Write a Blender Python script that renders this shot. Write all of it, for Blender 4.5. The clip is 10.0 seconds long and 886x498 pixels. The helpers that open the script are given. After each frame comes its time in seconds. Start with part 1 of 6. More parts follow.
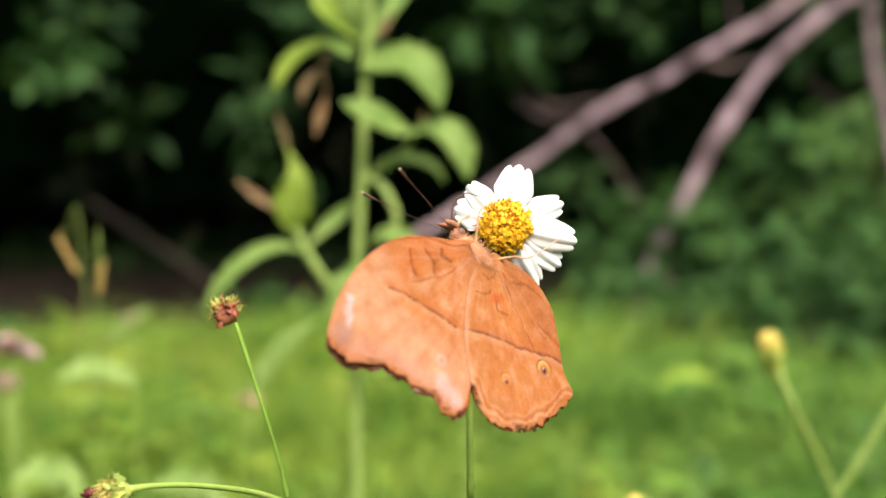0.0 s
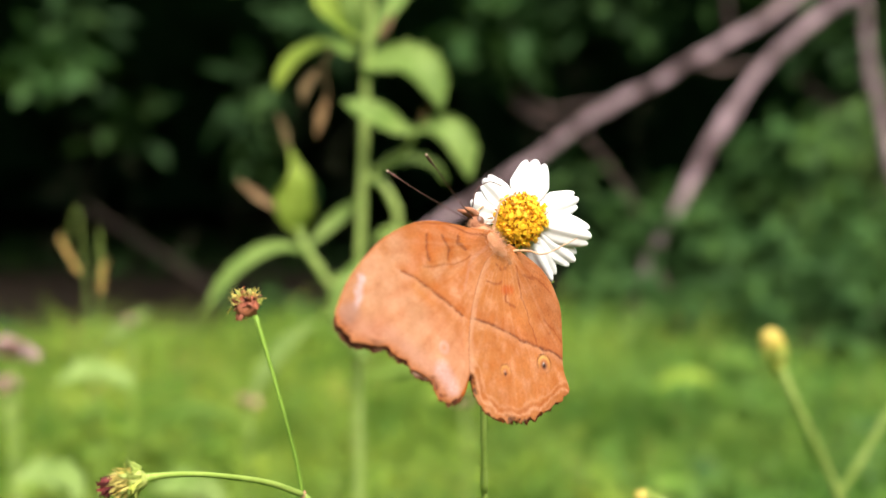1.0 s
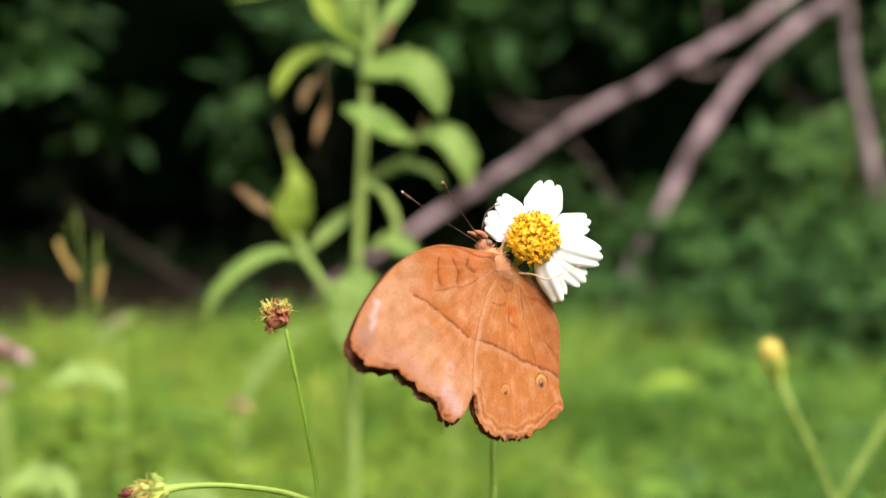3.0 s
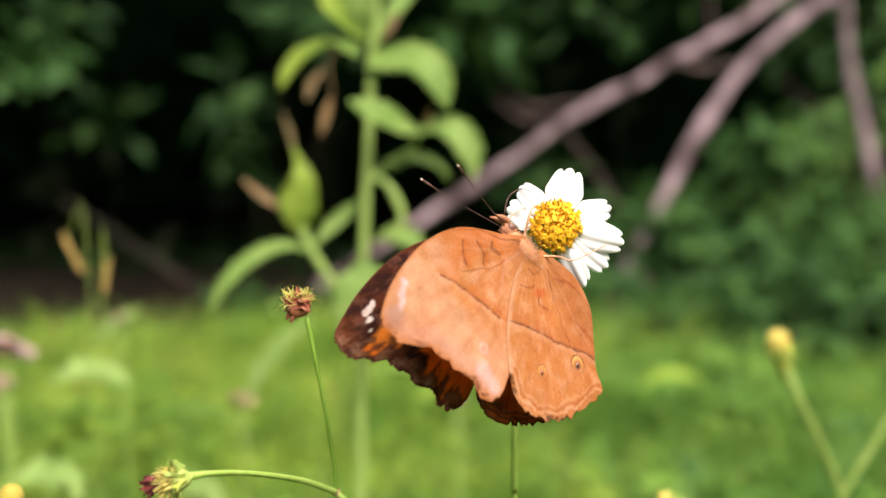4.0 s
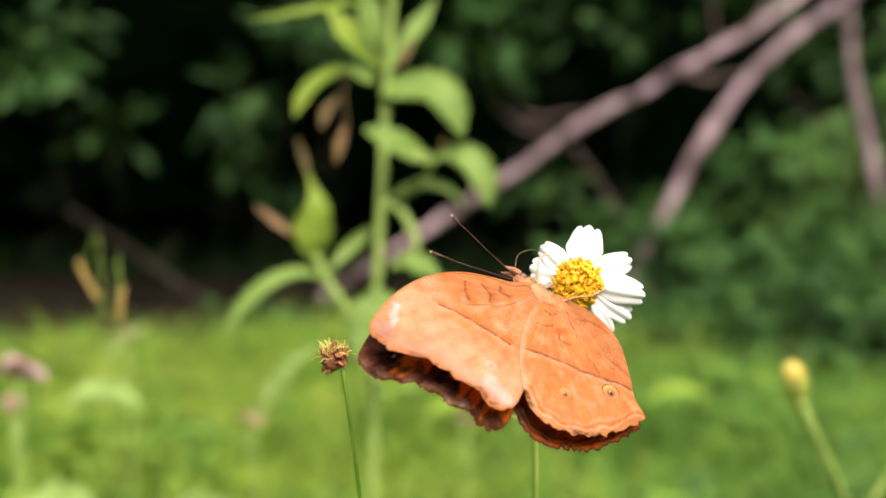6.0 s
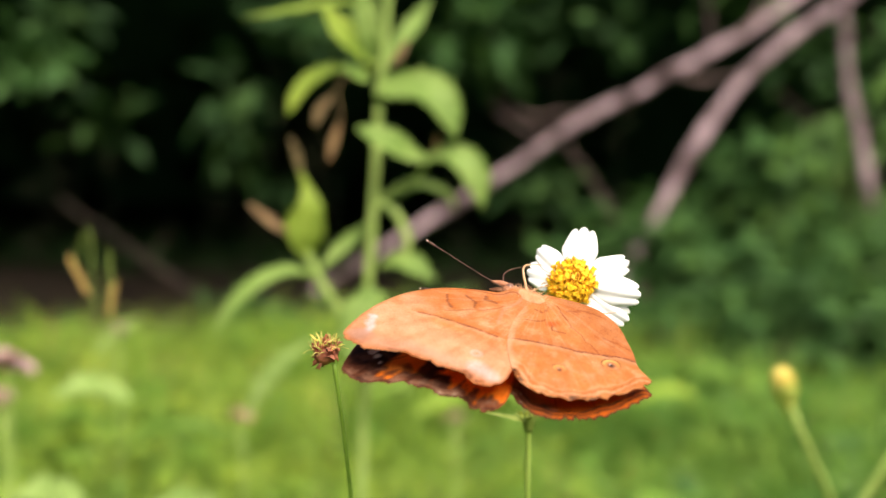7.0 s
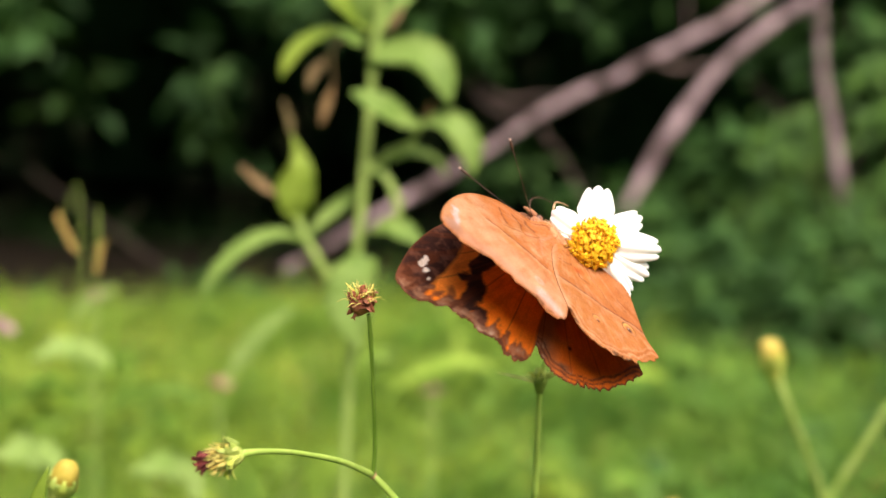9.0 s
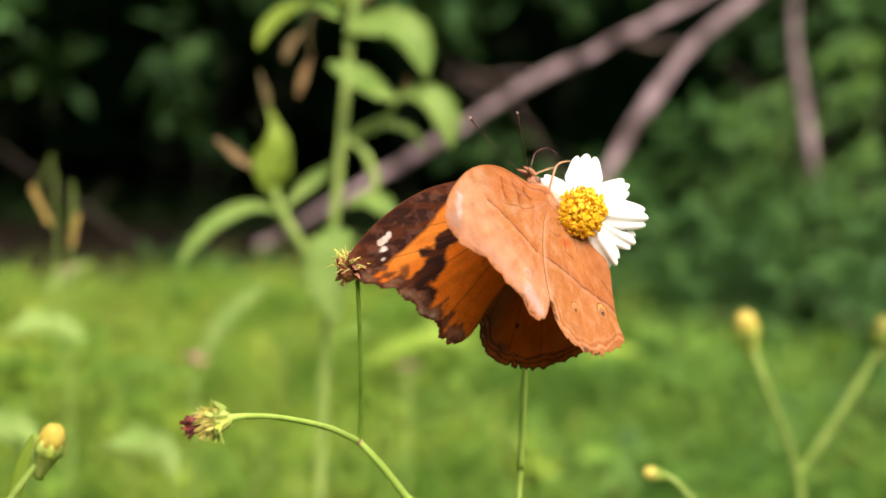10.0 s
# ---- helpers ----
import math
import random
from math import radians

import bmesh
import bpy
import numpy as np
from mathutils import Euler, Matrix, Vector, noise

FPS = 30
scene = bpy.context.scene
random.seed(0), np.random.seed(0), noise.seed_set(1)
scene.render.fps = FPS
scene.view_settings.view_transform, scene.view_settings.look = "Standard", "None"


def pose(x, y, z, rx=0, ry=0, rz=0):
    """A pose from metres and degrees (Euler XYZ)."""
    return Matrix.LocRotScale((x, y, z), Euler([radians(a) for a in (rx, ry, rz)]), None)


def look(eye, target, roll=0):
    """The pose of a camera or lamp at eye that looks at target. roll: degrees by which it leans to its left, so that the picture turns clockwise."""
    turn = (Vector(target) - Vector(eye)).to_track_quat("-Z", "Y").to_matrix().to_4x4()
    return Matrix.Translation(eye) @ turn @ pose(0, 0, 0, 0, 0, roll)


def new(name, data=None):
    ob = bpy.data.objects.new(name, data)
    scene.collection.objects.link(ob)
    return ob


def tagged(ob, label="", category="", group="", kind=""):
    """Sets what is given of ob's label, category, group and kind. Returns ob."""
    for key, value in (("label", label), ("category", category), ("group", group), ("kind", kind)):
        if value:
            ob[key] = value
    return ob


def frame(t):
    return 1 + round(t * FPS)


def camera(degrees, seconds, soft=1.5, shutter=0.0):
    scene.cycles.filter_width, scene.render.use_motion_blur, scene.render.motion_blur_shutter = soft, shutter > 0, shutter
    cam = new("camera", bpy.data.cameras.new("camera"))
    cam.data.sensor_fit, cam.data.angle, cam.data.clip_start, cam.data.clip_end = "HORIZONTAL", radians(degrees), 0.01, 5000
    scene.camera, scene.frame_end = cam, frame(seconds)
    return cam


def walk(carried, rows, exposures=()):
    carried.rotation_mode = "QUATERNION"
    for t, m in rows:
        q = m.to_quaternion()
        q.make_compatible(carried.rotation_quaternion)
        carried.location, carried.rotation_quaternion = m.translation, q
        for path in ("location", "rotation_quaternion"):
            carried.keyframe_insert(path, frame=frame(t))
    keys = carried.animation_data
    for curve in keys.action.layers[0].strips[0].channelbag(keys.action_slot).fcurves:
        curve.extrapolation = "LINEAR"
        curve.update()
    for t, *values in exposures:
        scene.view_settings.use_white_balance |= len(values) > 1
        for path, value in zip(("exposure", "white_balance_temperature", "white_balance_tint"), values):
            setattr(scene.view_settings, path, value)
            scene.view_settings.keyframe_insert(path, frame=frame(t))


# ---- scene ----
# ---- camera ----
cam = camera(39.0, 10.0)
PATH = [
    (0.0, pose(0.0000, 0.0, 0.6000, 85.000, -0.000, 0.000)),
    (0.5, pose(-0.0038, 0.0, 0.5996, 85.261, 0.054, 0.014)),
    (1.0, pose(-0.0038, 0.0, 0.5975, 85.173, 0.154, -0.227)),
    (1.5, pose(-0.0043, 0.0, 0.5998, 84.961, 0.014, -0.553)),
    (2.0, pose(-0.0074, 0.0, 0.5999, 84.996, -0.225, -0.776)),
    (2.5, pose(-0.0122, 0.0, 0.6029, 85.221, -0.478, -1.052)),
    (4.0, pose(-0.0206, 0.0, 0.5992, 85.034, -0.157, -1.297)),
    (4.5, pose(-0.0256, 0.0, 0.6021, 85.513, -0.488, -1.391)),
    (5.0, pose(-0.0276, 0.0, 0.6012, 85.699, -0.476, -1.585)),
    (5.5, pose(-0.0287, 0.0, 0.6078, 85.476, -0.186, -1.289)),
    (7.0, pose(-0.0280, 0.0, 0.6144, 85.124, -1.172, -1.508)),
    (7.5, pose(-0.0291, 0.0, 0.6129, 85.035, -1.665, -1.909)),
    (8.0, pose(-0.0328, 0.0, 0.6130, 84.894, -2.056, -2.237)),
    (8.5, pose(-0.0362, 0.0, 0.6091, 84.655, -2.475, -2.564)),
    (9.0, pose(-0.0410, 0.0, 0.6034, 84.478, -2.712, -2.859)),
    (9.5, pose(-0.0414, 0.0, 0.6027, 83.745, -2.949, -3.545)),
    (10.0, pose(-0.0434, 0.0, 0.6003, 83.549, -2.877, -4.093)),
]
walk(cam, PATH, [(0.0, 0.92, 6500, 10), (5.0, 0.92, 6550, 10), (7.0, 0.92, 6800, 10), (10.0, 0.92, 6850, 10)])
cam.data.dof.use_dof = True
cam.data.dof.focus_distance = 0.277
cam.data.dof.aperture_fstop = 9.0

# ---- light ----
world = bpy.data.worlds.new("overcast_sky")
scene.world = world
world.use_nodes = True
wn, wl = world.node_tree.nodes, world.node_tree.links
sky = wn.new("ShaderNodeTexSky")
sky.sky_type = "NISHITA"
sky.sun_disc = False
sky.sun_elevation = radians(51)
sky.sun_rotation = radians(165)
sky.dust_density = 4.0
sky.ozone_density = 0.6
wl.new(sky.outputs[0], wn["Background"].inputs[0])
wn["Background"].inputs[1].default_value = 0.10
sun = new("sun", bpy.data.lights.new("sun", "SUN"))
sun.data.energy = 4.0
sun.data.angle = radians(45)
sun.data.color = (1.0, 0.95, 0.87)
sun.matrix_world = look((0.9, -3.3, 4.2), (0, 0, 0))


# ---- materials ----
def node_mat(name):
    m = bpy.data.materials.new(name)
    m.use_nodes = True
    return m, m.node_tree.nodes, m.node_tree.links, m.node_tree.nodes["Principled BSDF"]


def noise_node(n, l, scale, detail=4.0, kind="Object"):
    co = n.new("ShaderNodeTexCoord")
    tex = n.new("ShaderNodeTexNoise")
    tex.inputs["Scale"].default_value = scale
    tex.inputs["Detail"].default_value = detail
    l.new(co.outputs[kind], tex.inputs["Vector"])
    return tex


def ramp_node(n, l, source, stops):
    r = n.new("ShaderNodeValToRGB")
    while len(r.color_ramp.elements) < len(stops):
        r.color_ramp.elements.new(0.5)
    for e, (p, c) in zip(r.color_ramp.elements, stops):
        e.position, e.color = p, (*c, 1)
    l.new(source, r.inputs[0])
    return r


def mix_node(n, l, a, b, fac, blend="MIX"):
    """Mixes two colours or sockets; fac is a number or a socket."""
    x = n.new("ShaderNodeMix")
    x.data_type, x.blend_type = "RGBA", blend
    for k, v in ((0, fac), (6, a), (7, b)):
        if isinstance(v, (int, float)):
            x.inputs[k].default_value = v
        elif isinstance(v, tuple):
            x.inputs[k].default_value = (*v, 1)
        else:
            l.new(v, x.inputs[k])
    return x.outputs[2]


def bump_to(n, l, shader, source, strength, distance):
    b = n.new("ShaderNodeBump")
    b.inputs["Strength"].default_value = strength
    b.inputs["Distance"].default_value = distance
    l.new(source, b.inputs["Height"])
    l.new(b.outputs[0], shader.inputs["Normal"])


def let_through(n, l, shader, colour, share):
    """Adds light that passes through a thin leaf, petal or wing."""
    t = n.new("ShaderNodeBsdfTranslucent")
    if isinstance(colour, tuple):
        t.inputs[0].default_value = (*colour, 1)
    else:
        l.new(colour, t.inputs[0])
    x = n.new("ShaderNodeMixShader")
    x.inputs[0].default_value = share
    l.new(shader.outputs[0], x.inputs[1])
    l.new(t.outputs[0], x.inputs[2])
    l.new(x.outputs[0], n["Material Output"].inputs[0])


def organic(name, dark, light, scale, rough=0.6, through_share=0.0, spread="", bump=0.3, distance=0.0005, specular=0.3):
    """Plant or bark surface: two tones at two scales, with variation from piece to piece."""
    m, n, l, s = node_mat(name)
    big = noise_node(n, l, scale, 3.0)
    fine = noise_node(n, l, scale * 7, 5.0)
    base = ramp_node(n, l, big.outputs[0], [(0.32, dark), (0.68, light)]).outputs[0]
    base = mix_node(n, l, base, tuple(c * 0.6 for c in dark), ramp_node(n, l, fine.outputs[0], [(0.5, (0, 0, 0)), (0.85, (0.5, 0.5, 0.5))]).outputs[0])
    if spread:
        g = n.new("ShaderNodeNewGeometry" if spread == "island" else "ShaderNodeObjectInfo")
        pick = g.outputs["Random Per Island" if spread == "island" else "Random"]
        tint = ramp_node(n, l, pick, [(0.0, (0.5, 0.58, 0.45)), (0.5, (1.0, 1.0, 1.0)), (1.0, (1.4, 1.25, 0.95))]).outputs[0]
        base = mix_node(n, l, base, tint, 1.0, "MULTIPLY")
    l.new(base, s.inputs["Base Color"])
    s.inputs["Roughness"].default_value = rough
    s.inputs["Specular IOR Level"].default_value = specular
    if bump:
        bump_to(n, l, s, fine.outputs[0], bump, distance)
    if through_share:
        let_through(n, l, s, base, through_share)
    return m


def wing_material():
    """Scales of a wing: pigment from the pattern, fine dusty grain."""
    m, n, l, s = node_mat("wing_scales")
    at = n.new("ShaderNodeAttribute")
    at.attribute_name = "pattern"
    fine = noise_node(n, l, 2600.0, 3.0)
    blotch = noise_node(n, l, 260.0, 4.0)
    base = mix_node(n, l, at.outputs["Color"], ramp_node(n, l, fine.outputs[0], [(0.3, (0.87, 0.84, 0.81)), (0.7, (1.07, 1.06, 1.05))]).outputs[0], 1.0, "MULTIPLY")
    base = mix_node(n, l, base, ramp_node(n, l, blotch.outputs[0], [(0.3, (0.88, 0.79, 0.70)), (0.7, (1.08, 1.09, 1.11))]).outputs[0], 1.0, "MULTIPLY")
    l.new(base, s.inputs["Base Color"])
    s.inputs["Roughness"].default_value = 0.66
    s.inputs["Specular IOR Level"].default_value = 0.13
    s.inputs["Sheen Weight"].default_value = 0.04
    s.inputs["Sheen Roughness"].default_value = 0.4
    bump_to(n, l, s, fine.outputs[0], 0.25, 0.00006)
    let_through(n, l, s, base, 0.38)
    return m


def petal_material():
    m, n, l, s = node_mat("white_petal")
    fine = noise_node(n, l, 700.0, 4.0)
    base = ramp_node(n, l, fine.outputs[0], [(0.3, (0.87, 0.86, 0.85)), (0.7, (0.93, 0.93, 0.92))]).outputs[0]
    l.new(base, s.inputs["Base Color"])
    s.inputs["Roughness"].default_value = 0.55
    s.inputs["Specular IOR Level"].default_value = 0.25
    bump_to(n, l, s, fine.outputs[0], 0.15, 0.0001)
    let_through(n, l, s, base, 0.18)
    return m


WING = wing_material()
PETAL = petal_material()
GREEN_STEM = organic("green_stem", (0.21, 0.31, 0.07), (0.33, 0.43, 0.12), 60, 0.5, 0.05, bump=0.2, distance=0.0002)
THIN_STEM = organic("thin_green_stem", (0.29, 0.43, 0.07), (0.41, 0.54, 0.12), 90, 0.5, bump=0.2, distance=0.0001)
STALK_GREEN = organic("deep_green_stalk", (0.135, 0.245, 0.026), (0.215, 0.345, 0.048), 90, 0.5, bump=0.2, distance=0.0001)
FLORET = organic("yellow_floret", (0.93, 0.53, 0.018), (0.97, 0.68, 0.045), 400, 0.55, 0.3, "", 0.2, 0.0001)
ANTHER = organic("brown_anther", (0.34, 0.11, 0.008), (0.75, 0.34, 0.015), 500, 0.6, 0, "object", 0.2, 0.0001)
CALYX = organic("green_calyx", (0.27, 0.36, 0.06), (0.48, 0.52, 0.14), 200, 0.55, 0.1, "object", 0.3, 0.0002)
DRY_FLORET = organic("dry_brown_floret", (0.17, 0.042, 0.030), (0.46, 0.175, 0.095), 350, 0.75, 0, "object", 0.5, 0.0003)
MAROON = organic("maroon_floret", (0.05, 0.008, 0.01), (0.17, 0.03, 0.03), 400, 0.7, 0, "object", 0.4, 0.0003)
BRISTLE = organic("straw_yellow_bristle", (0.46, 0.38, 0.09), (0.68, 0.56, 0.18), 300, 0.6, 0.1, "object", 0.2, 0.0001)
BODY_HAIR = organic("peach_brown_body", (0.52, 0.225, 0.105), (0.66, 0.34, 0.19), 500, 0.8, 0, bump=0.6, distance=0.0003)
EYE = organic("dark_brown_eye", (0.12, 0.05, 0.032), (0.22, 0.10, 0.065), 900, 0.4, 0, bump=0.1, distance=0.0001, specular=0.5)
HEAD_HAIR = organic("brown_head_hair", (0.26, 0.10, 0.052), (0.48, 0.21, 0.115), 700, 0.85, 0, bump=0.6, distance=0.0003)
LEG = organic("pale_leg", (0.45, 0.24, 0.12), (0.70, 0.45, 0.27), 700, 0.6, 0, bump=0.2, distance=0.0001)
ANTENNA = organic("dark_antenna", (0.04, 0.018, 0.012), (0.12, 0.06, 0.04), 700, 0.55, 0, bump=0.1, distance=0.0001)
CLUB_TIP = organic("pale_club_tip", (0.45, 0.28, 0.18), (0.70, 0.52, 0.40), 900, 0.6, 0, bump=0.1, distance=0.0001)
WEED_LEAF = organic("light_green_leaf", (0.150, 0.250, 0.048), (0.265, 0.375, 0.098), 45, 0.55, 0.35, "", 0.3, 0.0006, specular=0.18)
YELLOW_LEAF = organic("yellow_green_leaf", (0.20, 0.30, 0.035), (0.31, 0.41, 0.06), 45, 0.5, 0.35, "", 0.3, 0.0006)
WITHERED = organic("withered_brown_leaf", (0.15, 0.090, 0.042), (0.25, 0.170, 0.085), 60, 0.8, 0.1, "object", 0.5, 0.0008)
YELLOW_BUD = organic("yellow_bud", (0.36, 0.29, 0.05), (0.54, 0.44, 0.12), 120, 0.6, 0.1, "object", 0.3, 0.0004)
PINK = organic("dusty_pink_petal", (0.48, 0.29, 0.29), (0.64, 0.45, 0.43), 80, 0.6, 0.3, "object", 0.2, 0.0004)
PALE_LEAF = organic("pale_herb_leaf", (0.215, 0.335, 0.075), (0.320, 0.430, 0.130), 30, 0.6, 0.35, "", 0.3, 0.0006, specular=0.15)
MEADOW_LEAF = organic("meadow_herb_leaf", (0.165, 0.285, 0.038), (0.250, 0.375, 0.070), 30, 0.6, 0.35, "object", 0.3, 0.0006, specular=0.15)
GRASS = organic("meadow_grass", (0.105, 0.235, 0.028), (0.315, 0.425, 0.066), 7.0, 0.5, 0.4, "island", 0)
LUSH_GRASS = organic("lush_meadow_grass", (0.078, 0.205, 0.030), (0.220, 0.360, 0.068), 7.0, 0.5, 0.4, "island", 0)
PALE_STEM = organic("pale_green_stem", (0.22, 0.31, 0.06), (0.33, 0.42, 0.11), 60, 0.5, 0.05, bump=0.2, distance=0.0002)
STRAW = organic("dry_grass", (0.26, 0.19, 0.065), (0.38, 0.28, 0.11), 20, 0.7, 0.2, "island", 0)
EARTH = organic("mossy_earth", (0.05, 0.07, 0.02), (0.11, 0.16, 0.04), 3.0, 0.9, 0, bump=0.6, distance=0.03)
# Leaf litter taken nearly black: the shade of the wood is in its colour.
SHADE_LITTER = organic("shade_dark_litter", (0.008, 0.0055, 0.004), (0.022, 0.015, 0.009), 9.0, 0.95, 0, bump=0.6, distance=0.02, specular=0.1)
# Leaf green darkened to stand for shade; SHRUB_LEAF is the lit tone.
SHADE_LEAF = organic("shade_green_foliage", (0.018, 0.045, 0.014), (0.040, 0.090, 0.028), 5.0, 0.65, 0.15, "island", 0, specular=0.12)
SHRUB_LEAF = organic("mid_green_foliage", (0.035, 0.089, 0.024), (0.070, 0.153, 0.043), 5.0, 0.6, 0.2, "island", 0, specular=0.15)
FERN_LEAF = organic("drooping_green_leaf", (0.048, 0.112, 0.022), (0.090, 0.180, 0.038), 6.0, 0.55, 0.3, "island", 0, specular=0.2)
BARK = organic("grey_dead_bark", (0.055, 0.033, 0.033), (0.420, 0.300, 0.325), 14, 0.9, 0, bump=0.7, distance=0.01)
# Darker copy of the dead bark: puts the shade on the thin limbs into colour.
SHADE_TWIG_BARK = organic("shade_twig_bark", (0.050, 0.032, 0.028), (0.160, 0.110, 0.100), 16, 0.9, 0, bump=0.6, distance=0.006)
YOUNG_BARK = organic("dark_green_young_bark", (0.016, 0.018, 0.010), (0.032, 0.035, 0.020), 14, 0.9, 0, bump=0.5, distance=0.005, specular=0.1)
DARK_BARK = organic("brown_bark", (0.018, 0.012, 0.009), (0.045, 0.031, 0.023), 14, 0.9, 0, bump=0.7, distance=0.01)


# ---- shape helpers ----
def part(name, bm, material, parent=None, label="", smooth=True):
    """Links a bmesh as one mesh object under a thing or a part."""
    me = bpy.data.meshes.new(name)
    for f in bm.faces:
        f.smooth = smooth
    bm.to_mesh(me)
    bm.free()
    me.materials.append(material)
    ob = new(name, me)
    ob.parent = parent
    return tagged(ob, label)


def shared(name, me, m, parent):
    """One more object on an existing mesh, at the pose m in its parent's space."""
    ob = new(name, me)
    ob.parent = parent
    ob.matrix_basis = m
    return ob


def thing(name, place, label, category, group="", kind=""):
    ob = new(name)
    ob.location = place
    ob.empty_display_size = 0.01
    return tagged(ob, label, category, group, kind)


def curve_points(pts, steps=6):
    """Smooth line through the points (Catmull-Rom)."""
    p = [Vector(q) for q in pts]
    p = [p[0] * 2 - p[1]] + p + [p[-1] * 2 - p[-2]]
    out = []
    for i in range(1, len(p) - 2):
        for k in range(steps):
            t = k / steps
            a, b, c, d = p[i - 1:i + 3]
            out.append(0.5 * (2 * b + (c - a) * t + (2 * a - 5 * b + 4 * c - d) * t * t + (3 * b - a - 3 * c + d) * t ** 3))
    return out + [p[-2]]


def tube(bm, pts, radii, n=8, steps=6, wobble=0.0, seed=0):
    """A tapered round stem along a smooth line; radii at its points."""
    line = curve_points(pts, steps)
    rng = random.Random(seed)
    rings = []
    side = None
    for i, p in enumerate(line):
        way = (line[min(i + 1, len(line) - 1)] - line[max(i - 1, 0)]).normalized()
        if side is None:
            side = way.orthogonal().normalized()
        side = (side - way * side.dot(way)).normalized()
        up = way.cross(side)
        f = i / (len(line) - 1) * (len(radii) - 1)
        k = min(int(f), len(radii) - 2)
        r = radii[k] * (1 - f + k) + radii[k + 1] * (f - k)
        rings.append([bm.verts.new(p + (side * math.cos(a) + up * math.sin(a)) * r * (1 + wobble * rng.uniform(-1, 1)))
                      for a in (2 * math.pi * j / n for j in range(n))])
    for a, b in zip(rings, rings[1:]):
        for j in range(n):
            bm.faces.new((a[j], a[(j + 1) % n], b[(j + 1) % n], b[j]))
    bm.faces.new(rings[0][::-1])
    bm.faces.new(rings[-1])
    return bm


def ball(bm, centre, size, lumps=0.0, seed=0, turn=None, sub=3):
    """An uneven rounded body."""
    made = bmesh.ops.create_icosphere(bm, subdivisions=sub, radius=1.0)["verts"]
    off = Vector((seed * 3.1, seed * 1.7, 0.3))
    for v in made:
        k = 1 + lumps * noise.noise(v.co * 2.2 + off)
        q = Vector((v.co.x * size[0], v.co.y * size[1], v.co.z * size[2])) * k
        v.co = (turn @ q if turn else q) + Vector(centre)
    return bm


def leaf_mesh(bm, line, widths, normal, fold=0.18, thick=0.0004, n=6, wave=0.0, seed=0):
    """A leaf along a smooth line: cupped along its midrib, with real thickness and a wavy edge."""
    pts = curve_points(line, n)
    rng = random.Random(seed)
    rows = {1: [], -1: []}
    for i, p in enumerate(pts):
        way = (pts[min(i + 1, len(pts) - 1)] - pts[max(i - 1, 0)]).normalized()
        side = way.cross(Vector(normal)).normalized()
        nrm = side.cross(way).normalized()
        f = i / (len(pts) - 1) * (len(widths) - 1)
        k = min(int(f), len(widths) - 2)
        w = widths[k] * (1 - f + k) + widths[k + 1] * (f - k)
        ripple = wave * w * math.sin(i * 1.9 + seed) * rng.uniform(0.5, 1)
        for s in (1, -1):
            row = []
            for u in (-1, -0.5, 0, 0.5, 1):
                q = p + side * (u * w) + nrm * (abs(u) * fold * w + u * u * ripple + s * thick * (1 - 0.7 * abs(u)))
                row.append(bm.verts.new(q))
            rows[s].append(row)
    for s in (1, -1):
        for a, b in zip(rows[s], rows[s][1:]):
            for j in range(4):
                q = (a[j], a[j + 1], b[j + 1], b[j])
                bm.faces.new(q if s > 0 else q[::-1])
    for j in (0, 4):
        for i in range(len(pts) - 1):
            bm.faces.new((rows[1][i][j], rows[-1][i][j], rows[-1][i + 1][j], rows[1][i + 1][j]))
    for i in (0, len(pts) - 1):
        for j in range(4):
            bm.faces.new((rows[1][i][j], rows[1][i][j + 1], rows[-1][i][j + 1], rows[-1][i][j]))
    return bm


# ---- ground ----
def ground():
    bm = bmesh.new()
    cuts = [-400, -80, -30, -14, -8] + [-5 + 0.25 * i for i in range(41)] + [8, 14, 30, 80, 400]
    grid = [[bm.verts.new((x, y + 3, 0.05 * noise.noise(Vector((x * 0.7, y * 0.7, 0))) if max(abs(x), abs(y)) < 6 else 0)) for x in cuts] for y in cuts]
    for a, b in zip(grid, grid[1:]):
        for j in range(len(cuts) - 1):
            bm.faces.new((a[j], a[j + 1], b[j + 1], b[j]))
    return tagged(part("ground", bm, EARTH), "mossy earth under the meadow and the shrubs", "ground", kind="structure")


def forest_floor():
    """Leaf litter under the trees, darkened to stand for shade, with an uneven rim behind the meadow."""
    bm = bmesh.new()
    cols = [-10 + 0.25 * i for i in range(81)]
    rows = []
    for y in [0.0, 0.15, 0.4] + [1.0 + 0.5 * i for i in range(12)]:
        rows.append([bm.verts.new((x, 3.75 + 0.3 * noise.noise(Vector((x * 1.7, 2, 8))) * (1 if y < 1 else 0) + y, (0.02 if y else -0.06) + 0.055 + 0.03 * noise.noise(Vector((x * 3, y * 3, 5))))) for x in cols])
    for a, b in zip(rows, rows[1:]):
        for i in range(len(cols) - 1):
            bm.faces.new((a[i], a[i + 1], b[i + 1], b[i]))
    return tagged(part("forest_floor", bm, SHADE_LITTER), "brown leaf litter on the floor of the wood, darkened to stand for shade", "ground", kind="structure")


